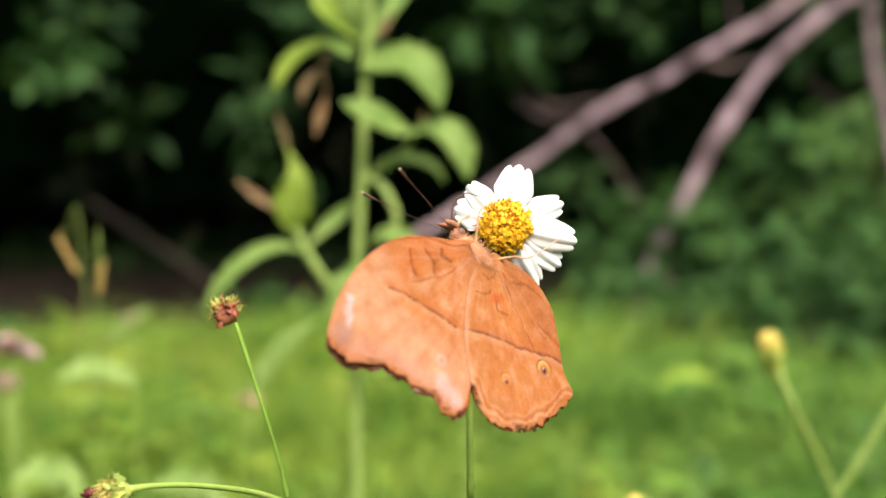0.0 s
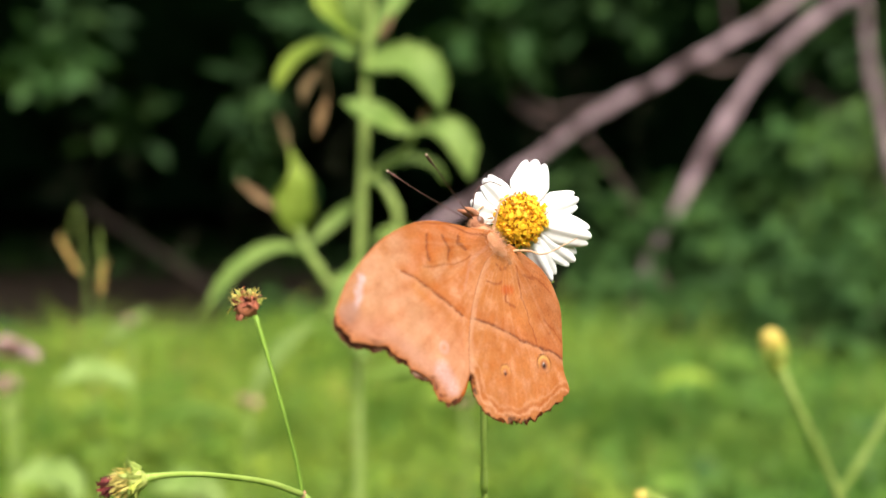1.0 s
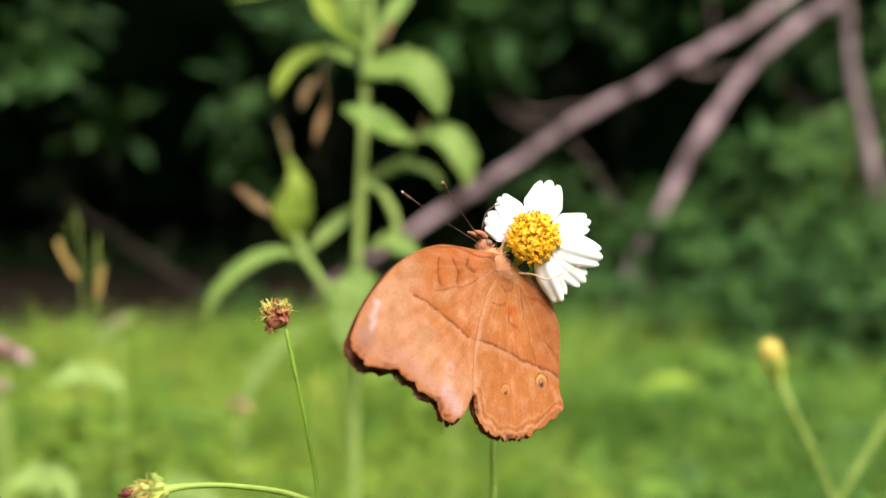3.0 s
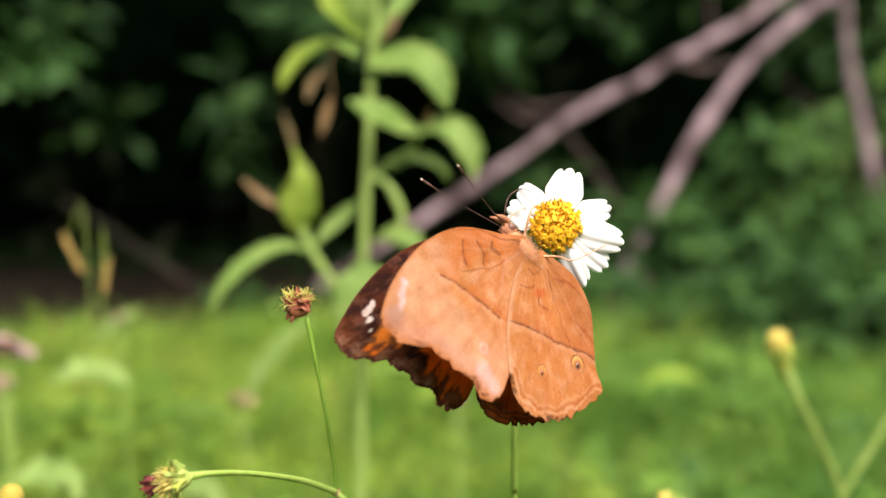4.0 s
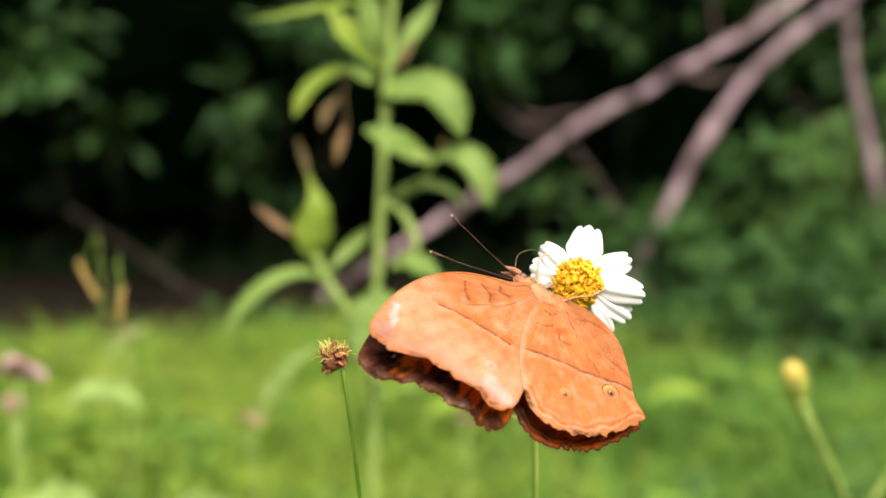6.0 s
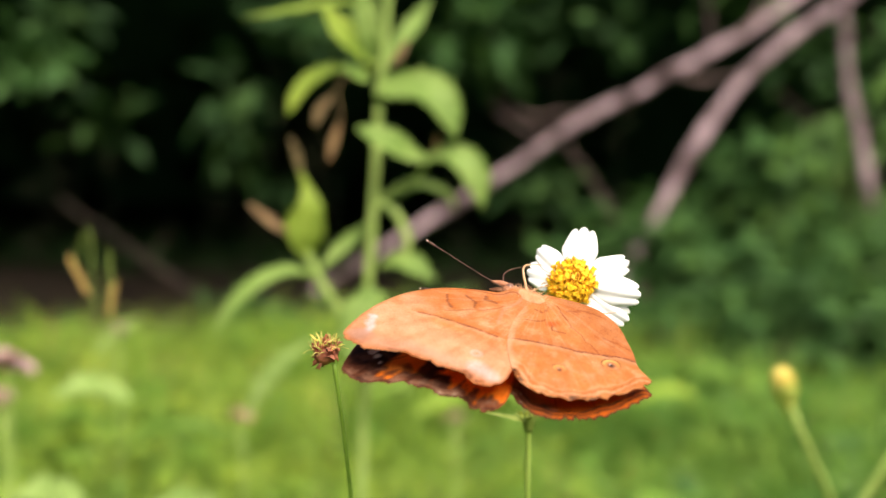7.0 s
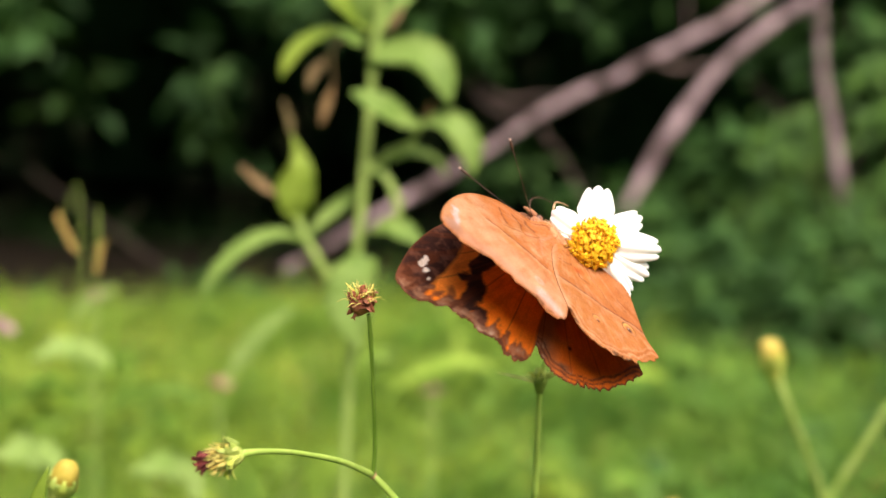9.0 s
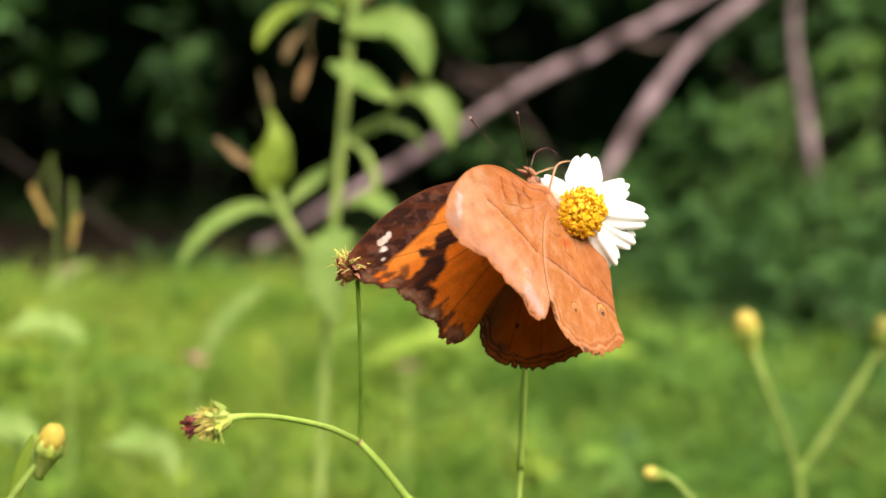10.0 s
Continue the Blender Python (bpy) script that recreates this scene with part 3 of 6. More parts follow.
def tall_weed():
    """The leafy weed behind the flower: two stems, drooping leaves, withered tips."""
    base = Vector((-0.0534, 0.8000, 0.1394))
    base.z = 0.0
    root = thing("tall_weed", base, "tall light-green weed with drooping pointed leaves and withered tips", "weed")

    def rel(*pts):
        return [Vector(p) - base for p in pts]
    bm = bmesh.new()
    weed_stem(bm, rel(base - Vector((0, 0, 0.03)), (-0.0543, 0.7750, 0.3403), (-0.0534, 0.7650, 0.4862), (-0.0509, 0.7570, 0.5428), (-0.0469, 0.7570, 0.6313), (-0.0431, 0.7570, 0.6917), (-0.0420, 0.7570, 0.7382)), [0.0036, 0.0033, 0.0030, 0.0029, 0.0028, 0.0026, 0.002], 1)
    part("stem", bm, GREEN_STEM, root)
    bm = bmesh.new()
    weed_stem(bm, rel((-0.0545, 0.7650, 0.4897), (-0.0690, 0.7570, 0.5109), (-0.0791, 0.7550, 0.5266), (-0.0856, 0.7550, 0.5385), (-0.0887, 0.7550, 0.5478)), [0.0022, 0.0026, 0.0028, 0.0027, 0.0022], 2)
    part("stem", bm, GREEN_STEM, root)
    bm = bmesh.new()
    weed_stem(bm, rel((-0.0480, 0.7570, 0.5753), (-0.0357, 0.7550, 0.5860), (-0.0239, 0.7500, 0.5930), (-0.0166, 0.7450, 0.6045)), [0.0018, 0.0020, 0.0019, 0.0016], 3)
    part("stem", bm, GREEN_STEM, root)
    bm = bmesh.new()
    weed_stem(bm, rel((-0.0487, 0.7570, 0.5770), (-0.0376, 0.7520, 0.5732), (-0.0315, 0.7500, 0.5638), (-0.0280, 0.7500, 0.5530), (-0.0320, 0.7500, 0.5407)), [0.0020, 0.0025, 0.0027, 0.0024, 0.0016], 4)
    part("stem", bm, GREEN_STEM, root)
    toward = (0, -0.75, 0.55)
    leaves = [
        (((-0.0490, 0.7570, 0.6454), (-0.0360, 0.7500, 0.6465), (-0.0219, 0.7420, 0.6468), (-0.0117, 0.7350, 0.6413), (-0.0054, 0.7320, 0.6301), (-0.0018, 0.7300, 0.6163)), (0.0047, 0.0105, 0.0122, 0.0119, 0.0081, 0.0003), toward, WEED_LEAF),
        (((-0.0514, 0.7570, 0.6555), (-0.0659, 0.7570, 0.6574), (-0.0787, 0.7570, 0.6555), (-0.0902, 0.7570, 0.6484), (-0.0976, 0.7570, 0.6389), (-0.1017, 0.7570, 0.6288)), (0.0014, 0.0034, 0.0051, 0.0054, 0.0041, 0.0003), (0.2, -0.6, 0.7), YELLOW_LEAF),
        (((-0.0528, 0.7500, 0.6503), (-0.0599, 0.7450, 0.6532), (-0.0690, 0.7400, 0.6574)), (0.0017, 0.0051, 0.0007), toward, WEED_LEAF),
        (((-0.0166, 0.7450, 0.6038), (-0.0273, 0.7350, 0.6076), (-0.0388, 0.7300, 0.6134), (-0.0502, 0.7280, 0.6184), (-0.0590, 0.7270, 0.6216)), (0.0020, 0.0068, 0.0085, 0.0061, 0.0003), toward, WEED_LEAF),
        (((-0.0166, 0.7450, 0.6051), (-0.0057, 0.7400, 0.6079), (0.0042, 0.7350, 0.6039), (0.0115, 0.7330, 0.5928), (0.0149, 0.7320, 0.5757)), (0.0020, 0.0068, 0.0098, 0.0088, 0.0003), toward, WEED_LEAF),
        (((-0.0374, 0.7550, 0.5805), (-0.0238, 0.7600, 0.5880), (-0.0118, 0.7620, 0.5867), (-0.0030, 0.7650, 0.5805), (0.0009, 0.7670, 0.5729)), (0.0014, 0.0037, 0.0047, 0.0034, 0.0003), (0, -0.6, 0.8), WEED_LEAF),
        (((-0.0441, 0.7570, 0.5386), (-0.0337, 0.7500, 0.5434), (-0.0235, 0.7450, 0.5405), (-0.0124, 0.7400, 0.5329)), (0.0017, 0.0061, 0.0075, 0.0010), toward, WEED_LEAF),
        (((-0.0883, 0.7550, 0.5447), (-0.0893, 0.7500, 0.5546), (-0.0895, 0.7480, 0.5648), (-0.0874, 0.7470, 0.5753), (-0.0891, 0.7480, 0.5854), (-0.0928, 0.7480, 0.5954)), (0.0034, 0.0102, 0.0122, 0.0081, 0.0030, 0.0007), (0.1, -1, 0.2), YELLOW_LEAF),
        (((-0.0807, 0.7570, 0.5364), (-0.0717, 0.7620, 0.5470), (-0.0634, 0.7660, 0.5541), (-0.0539, 0.7700, 0.5633)), (0.0014, 0.0044, 0.0047, 0.0010), (0.3, -0.9, 0.4), WEED_LEAF),
        (((-0.0860, 0.7550, 0.5324), (-0.0964, 0.7500, 0.5358), (-0.1096, 0.7470, 0.5326), (-0.1227, 0.7440, 0.5240), (-0.1341, 0.7410, 0.5115), (-0.1433, 0.7400, 0.4970)), (0.0017, 0.0044, 0.0064, 0.0068, 0.0054, 0.0003), (-0.1, -0.6, 0.8), WEED_LEAF),
        (((-0.0449, 0.7520, 0.5243), (-0.0521, 0.7450, 0.5114), (-0.0543, 0.7420, 0.4965), (-0.0525, 0.7400, 0.4832), (-0.0467, 0.7400, 0.4679)), (0.0070, 0.0150, 0.0155, 0.0100, 0.0010), (0, -0.7, 0.7), WEED_LEAF),
        (((-0.0497, 0.7570, 0.6599), (-0.0602, 0.7500, 0.6702), (-0.0703, 0.7450, 0.6801), (-0.0822, 0.7400, 0.6941)), (0.0027, 0.0068, 0.0078, 0.0007), (0.3, -0.9, 0.3), YELLOW_LEAF),
        (((-0.0423, 0.7570, 0.6599), (-0.0346, 0.7600, 0.6737), (-0.0262, 0.7650, 0.6861), (-0.0170, 0.7700, 0.7010)), (0.0027, 0.0054, 0.0064, 0.0007), (-0.3, -0.9, 0.3), WEED_LEAF),
        (((-0.0513, 0.7550, 0.6620), (-0.0529, 0.7500, 0.6742), (-0.0559, 0.7480, 0.6905), (-0.0596, 0.7480, 0.7052)), (0.0024, 0.0068, 0.0075, 0.0010), (0.1, -1, 0.1), WEED_LEAF),
        (((-0.0485, 0.7570, 0.6966), (-0.0696, 0.7500, 0.6952), (-0.0958, 0.7450, 0.6897), (-0.1265, 0.7400, 0.6842)), (0.0017, 0.0047, 0.0058, 0.0003), (0, -0.4, 0.9), YELLOW_LEAF),
    ]
    for i, (line, widths, normal, m) in enumerate(leaves):
        bm = bmesh.new()
        leaf_mesh(bm, rel(*line), widths, normal, 0.22, 0.0003, 6, 0.25, i)
        part("leaf", bm, m, root)
    dried = [
        ((-0.1004, 0.7500, 0.5579), (-0.1112, 0.7500, 0.5656), (-0.1233, 0.7500, 0.5753), 0.0061),
        ((-0.0926, 0.7500, 0.5931), (-0.0950, 0.7500, 0.6031), (-0.0990, 0.7500, 0.6152), 0.0047),
        ((-0.0742, 0.7500, 0.6414), (-0.0819, 0.7500, 0.6320), (-0.0849, 0.7500, 0.6223), 0.0066),
        ((-0.0695, 0.7500, 0.6258), (-0.0735, 0.7500, 0.6140), (-0.0765, 0.7500, 0.6013), 0.0060),
        ((-0.0401, 0.7500, 0.6591), (-0.0348, 0.7500, 0.6665), (-0.0308, 0.7500, 0.6745), 0.0054),
        ((-0.0162, 0.7500, 0.6038), (-0.0129, 0.7500, 0.6112), (-0.0116, 0.7500, 0.6186), 0.0047),
    ]
    for i, (a, b, c, w) in enumerate(dried):
        bm = bmesh.new()
        leaf_mesh(bm, rel(a, b, c), (0.0008, w * 0.5, 0.0008), (0.2, -1, 0.3), 0.7, 0.0004, 5, 0.5, 30 + i)
        part("withered_leaf", bm, WITHERED, root, "curled withered brown leaf")
    bm = bmesh.new()
    weed_stem(bm, rel((-0.0656, 0.7520, 0.6537), (-0.0717, 0.7520, 0.6442), (-0.0696, 0.7520, 0.6259), (-0.0729, 0.7520, 0.6124)), [0.0008, 0.0008, 0.0007, 0.0005], 6)
    part("twig", bm, WITHERED, root)
    return root


tall_weed()


def bud_weed(pts, radii, buds, label, seed, twigs=(), blades_at=()):
    """A thin stem that carries small yellow buds."""
    q, step = Vector(pts[0]), Vector(pts[0]) - Vector(pts[1])
    lower = []
    for k in (1.3, 1.8, 2.8, 4.5, 7.0):
        step = Vector((step.x * 0.72, step.y * 0.72, step.z))
        q = q + step * k
        lower.insert(0, q)
    base = Vector((q.x, q.y, 0))
    root = thing("bud_weed", base, label, "weed", "weeds with yellow buds")
    bm = bmesh.new()
    line = [Vector((0, 0, -0.03)), Vector((0, 0, q.z * 0.6))] + [Vector(p) - base for p in lower + list(pts)]
    weed_stem(bm, line, [r * 0.76 for r in [radii[0]] * 7 + list(radii)], seed)
    part("stem", bm, PALE_STEM, root)
    for t in twigs:
        bm = bmesh.new()
        weed_stem(bm, [Vector(p) - base for p in t], [radii[-1] * 0.6] * 3, seed + 1)
        part("stem", bm, PALE_STEM, root)
    for line, widths in blades_at:
        bm = bmesh.new()
        leaf_mesh(bm, [Vector(p) - base for p in line], widths, (0.2, -0.8, 0.5), 0.2, 0.0002, 6, 0.1, seed)
        part("leaf", bm, YELLOW_LEAF, root, "narrow bright green leaf")
    for i, (p, way, size) in enumerate(buds):
        q = Vector(p) - base
        turn = Vector(way).to_track_quat("Z", "Y").to_matrix()
        bm = bmesh.new()
        ball(bm, q + Vector(way).normalized() * size * 0.55, (size * 0.52, size * 0.52, size * 0.68), 0.12, seed + i, turn)
        bud = part("bud", bm, YELLOW_BUD, root)
        bm = bmesh.new()
        n = Vector(way).normalized() * size
        tube(bm, [q - n * 1.2, q - n * 0.6, q - n * 0.1, q + n * 0.35], [size * 0.17, size * 0.34, size * 0.50, size * 0.55], 12, 4, 0.03)
        part("calyx", bm, CALYX, bud)
        for j in range(8):
            a = j * math.pi / 4
            s = turn @ Vector((math.cos(a), math.sin(a), 0))
            w = turn @ Vector((0, 0, 1))
            bm = bmesh.new()
            leaf_mesh(bm, [q + s * size * 0.2 - w * size * 0.3, q + s * size * 0.56 + w * size * 0.1, q + s * size * 0.50 + w * size * 0.6], (size * 0.12, size * 0.2, size * 0.05), s, 0.1, 0.0002, 3)
            part("bract", bm, CALYX, bud)
    return root


bud_weed([(0.2167, 0.6600, 0.3690), (0.2115, 0.6600, 0.4073), (0.1814, 0.6400, 0.4631), (0.1715, 0.6400, 0.4854)], [0.0026, 0.0026, 0.0024, 0.0028],
         [((0.1702, 0.6400, 0.4884), (-0.30, -0.2, 1), 0.0118), ((0.2531, 0.6600, 0.4860), (-0.1, -0.2, 1), 0.0110)],
         "thin green weed with a closed yellow bud", 21, [((0.2115, 0.6600, 0.4073), (0.2305, 0.6600, 0.4406), (0.2525, 0.6600, 0.4822))])
bud_weed([(0.0892, 0.4200, 0.4585), (0.0803, 0.4200, 0.4690), (0.0738, 0.4200, 0.4749), (0.0693, 0.4200, 0.4764)], [0.0012, 0.0011, 0.0010, 0.0009],
         [((0.0683, 0.4200, 0.4764), (-1, -0.2, 0.2), 0.0045)], "small green weed with a tiny yellow bud", 22)
NEAR_BUD = bud_weed([(-0.1081, 0.2400, 0.5177), (-0.1048, 0.2400, 0.5230), (-0.1018, 0.2400, 0.5273), (-0.0995, 0.2400, 0.5301)], [0.0010, 0.0010, 0.0009, 0.0009],
         [((-0.0993, 0.2400, 0.5306), (0.35, -0.2, 1), 0.0050)], "thin green weed with a pale yellow bud", 23, (),
         [([(-0.1126, 0.2600, 0.5087), (-0.1103, 0.2600, 0.5167), (-0.1088, 0.2600, 0.5228), (-0.1068, 0.2600, 0.5289)], (0.0010, 0.0015, 0.0014, 0.0002))])


def meadow_herb(lines, widths, label, seed, material):
    """A low broad-leaved herb of the meadow."""
    base = Vector(lines[0][0])
    base.z = 0.0
    root = thing("meadow_herb", base, label, "herb", "broad-leaved herbs of the meadow")
    bm = bmesh.new()
    top = Vector(lines[0][0]) - base
    tube(bm, [(0, 0, -0.03), top * 0.5 + Vector((0.004, 0, 0)), top], [0.0008, 0.0007, 0.0006], 7, 5)
    part("stem", bm, MEADOW_LEAF, root)
    for i, (line, w) in enumerate(zip(lines, widths)):
        if i:
            bm = bmesh.new()
            a = Vector(line[0]) - base
            tube(bm, [Vector((a.x * 0.3, a.y * 0.3, 0.0)), a * 0.6, a], [0.0008, 0.0007, 0.0006], 6, 4)
            part("stem", bm, MEADOW_LEAF, root)
        bm = bmesh.new()
        leaf_mesh(bm, [Vector(p) - base for p in line], (0.002, w, w * 1.1, 0.001), (0, -0.5, 0.9), 0.3, 0.0004, 6, 0.2, seed + i)
        part("leaf", bm, material, root)
    return root


meadow_herb([((-0.2382, 0.9500, 0.4116), (-0.2531, 0.9500, 0.4189), (-0.2719, 0.9400, 0.4242), (-0.2937, 0.9300, 0.4175))], (0.013,), "broad pale-green leaves of a low herb in the grass", 71, PALE_LEAF)
meadow_herb([((-0.2498, 0.9800, 0.3625), (-0.2251, 0.9800, 0.3807), (-0.1962, 0.9800, 0.3863), (-0.1584, 0.9800, 0.3787))], (0.009,), "arching narrow green leaf of a low herb", 72, MEADOW_LEAF)
meadow_herb([((-0.1565, 1.0000, 0.3903), (-0.1428, 1.0000, 0.4135), (-0.1246, 1.0000, 0.4365), (-0.1019, 1.0000, 0.4550)), ((-0.3068, 1.3000, 0.4248), (-0.3215, 1.3000, 0.4129), (-0.3363, 1.3000, 0.4039), (-0.3541, 1.3000, 0.3800))], (0.010, 0.010), "slanting green leaves of a meadow herb", 73, PALE_LEAF)
meadow_herb([((-0.0185, 1.2000, 0.3485), (0.0143, 1.2000, 0.3653), (0.0472, 1.2000, 0.3766), (0.0858, 1.2000, 0.3712)), ((-0.0289, 1.0000, 0.4093), (-0.0381, 1.0000, 0.4093), (-0.0199, 1.0000, 0.4186), (-0.0654, 1.0000, 0.4091))], (0.012, 0.011), "soft green leaves of a meadow herb", 74, MEADOW_LEAF)
meadow_herb([((0.4222, 1.9000, 0.2287), (0.3956, 1.9000, 0.2374), (0.3606, 1.9000, 0.2373), (0.3259, 1.9000, 0.2195))], (0.012,), "soft green leaves of a meadow herb", 75, MEADOW_LEAF)
meadow_herb([((-0.2363, 0.8000, 0.3674), (-0.2471, 0.8000, 0.3767), (-0.2568, 0.7900, 0.3839), (-0.2733, 0.7800, 0.3852)), ((-0.1527, 0.8500, 0.3389), (-0.1643, 0.8500, 0.3548), (-0.1779, 0.8400, 0.3636), (-0.1988, 0.8300, 0.3645))], (0.016, 0.014), "pale green leaves of a low herb in the grass", 76, PALE_LEAF)


def pink_flower(place, size, label, seed):
    base = Vector(place)
    top = base.z
    base.z = 0.0
    root = thing("pink_flower", base, label, "flower", "faded pink flowers")
    bm = bmesh.new()
    tube(bm, [(0, 0, -0.03), (0.005, 0, top * 0.5), (0, 0, top)], [0.002, 0.0018, 0.0014], 7, 5)
    part("stem", bm, GREEN_STEM, root)
    rng = random.Random(seed)
    for i in range(14):
        a = i * 2.4
        e = rng.uniform(0.1, 1.2)
        d = Vector((math.cos(a) * math.cos(e), math.sin(a) * math.cos(e), math.sin(e)))
        bm = bmesh.new()
        o = Vector((0, 0, top))
        leaf_mesh(bm, [o, o + d * size * 0.5, o + d * size + Vector((0, 0, -size * 0.2))], (size * 0.1, size * 0.3, size * 0.12), (0, -0.3, 1), 0.2, 0.0003, 4)
        part("petal", bm, PINK, root)
    return root


pink_flower((-0.3307, 0.9500, 0.4352), 0.022, "faded dusty-pink flower head among the grass", 1)
pink_flower((-0.3354, 0.9500, 0.4112), 0.012, "faded dusty-pink flower head among the grass", 2)
pink_flower((-0.1736, 1.1000, 0.3666), 0.012, "faded dusty-pink flower head among the grass", 3)
pink_flower((0.0211, 1.2000, 0.3459), 0.011, "faded dusty-pink flower head among the grass", 4)
pink_flower((-0.3274, 1.3000, 0.4099), 0.010, "faded dusty-pink flower head among the grass", 5)


def straw_spike(foot, top, label, seed):
    base = Vector(foot)
    base.z = 0.0
    root = thing("straw_spike", base, label, "grass", "dry grass spikes")
    e = Vector(top) - base
    bm = bmesh.new()
    tube(bm, [(0, 0, -0.03), Vector(foot) - base, e], [0.0004, 0.0004, 0.0003], 6, 5)
    part("stem", bm, PALE_STEM, root)
    way = e - (Vector(foot) - base)
    for i in range(14):
        p = e - way * (i / 14) * 0.8
        a = i * 2.4
        d = (Vector((math.cos(a) * 0.5, math.sin(a) * 0.5, 0)) + way.normalized() * 1.6).normalized()
        bm = bmesh.new()
        leaf_mesh(bm, [p, p + d * 0.003, p + d * 0.006], (0.0003, 0.0009, 0.0003), (0, -1, 0.2), 0.2, 0.0003, 3)
        part("spikelet", bm, STRAW, root)
    return root


straw_spike((-0.2077, 0.7200, 0.5159), (-0.2203, 0.7200, 0.5406), "dry straw-coloured grass spike above the meadow", 1)
straw_spike((-0.2001, 0.7200, 0.5054), (-0.1973, 0.7200, 0.5258), "dry straw-coloured grass spike above the meadow", 2)


# ---- seed-head plant ----
def floret_mesh(name, length, r0, r1, material, bend=0.0, lobes=5):
    """A small tube that flares into lobes."""
    bm = bmesh.new()
    rings = []
    for i, (z, r) in enumerate(((0, r0 * 0.7), (0.5, r0), (0.8, r1), (1.0, r1 * 1.35))):
        rings.append([bm.verts.new((math.cos(a) * r * (1 if i < 3 or j % 2 else 0.45) + bend * z * z, math.sin(a) * r * (1 if i < 3 or j % 2 else 0.45), z * length))
                      for j, a in enumerate(2 * math.pi * j / (lobes * 2) for j in range(lobes * 2))])
    for a, b in zip(rings, rings[1:]):
        for j in range(lobes * 2):
            bm.faces.new((a[j], a[(j + 1) % (lobes * 2)], b[(j + 1) % (lobes * 2)], b[j]))
    bm.faces.new(rings[-1])
    me = bpy.data.meshes.new(name)
    bm.to_mesh(me)
    bm.free()
    me.materials.append(material)
    return me


def strip_mesh(name, length, width, material, bend):
    """A thin curled bract or bristle with thickness."""
    bm = bmesh.new()
    leaf_mesh(bm, [(0, 0, 0), (bend * 0.25 * length, 0, length * 0.5), (bend * length, 0, length * (1 - 0.3 * abs(bend)))], (width, width * 0.9, width * 0.3), (1, 0, 0.2), 0.25, width * 0.25, 4)
    me = bpy.data.meshes.new(name)
    bm.to_mesh(me)
    bm.free()
    for f in me.polygons:
        f.use_smooth = True
    me.materials.append(material)
    return me


BROWN_BIT = [strip_mesh("dry_floret", 0.0017, 0.0005, DRY_FLORET, b) for b in (0.5, -0.4, 0.9)]
MAROON_BIT = [strip_mesh("maroon_floret", 0.0030, 0.0006, MAROON, b) for b in (0.3, -0.3, 0.6)]
BRISTLE_BIT = [strip_mesh("bristle", 0.0027, 0.00017, BRISTLE, b) for b in (0.7, -0.5, 0.2)]
STRAND_BIT = [strip_mesh("strand", 0.0034, 0.00030, BRISTLE, b) for b in (0.35, -0.3, 0.1)]
BRACT_BIT = [strip_mesh("bract", 0.0032, 0.0006, CALYX, b) for b in (0.7, -0.4, 0.4)]


def stand(p, way, spin=0.0):
    """A pose at p whose z runs along way."""
    return Matrix.Translation(p) @ Vector(way).to_track_quat("Z", "Y").to_matrix().to_4x4() @ Matrix.Rotation(spin, 4, "Z")


SEED_BASE = Vector((-0.0054, 0.3050, 0.4705))
SEED_BASE.z = 0.0
FORK = Vector((-0.0386, 0.2950, 0.5194))
SPENT = Vector((-0.0407, 0.2790, 0.5607))


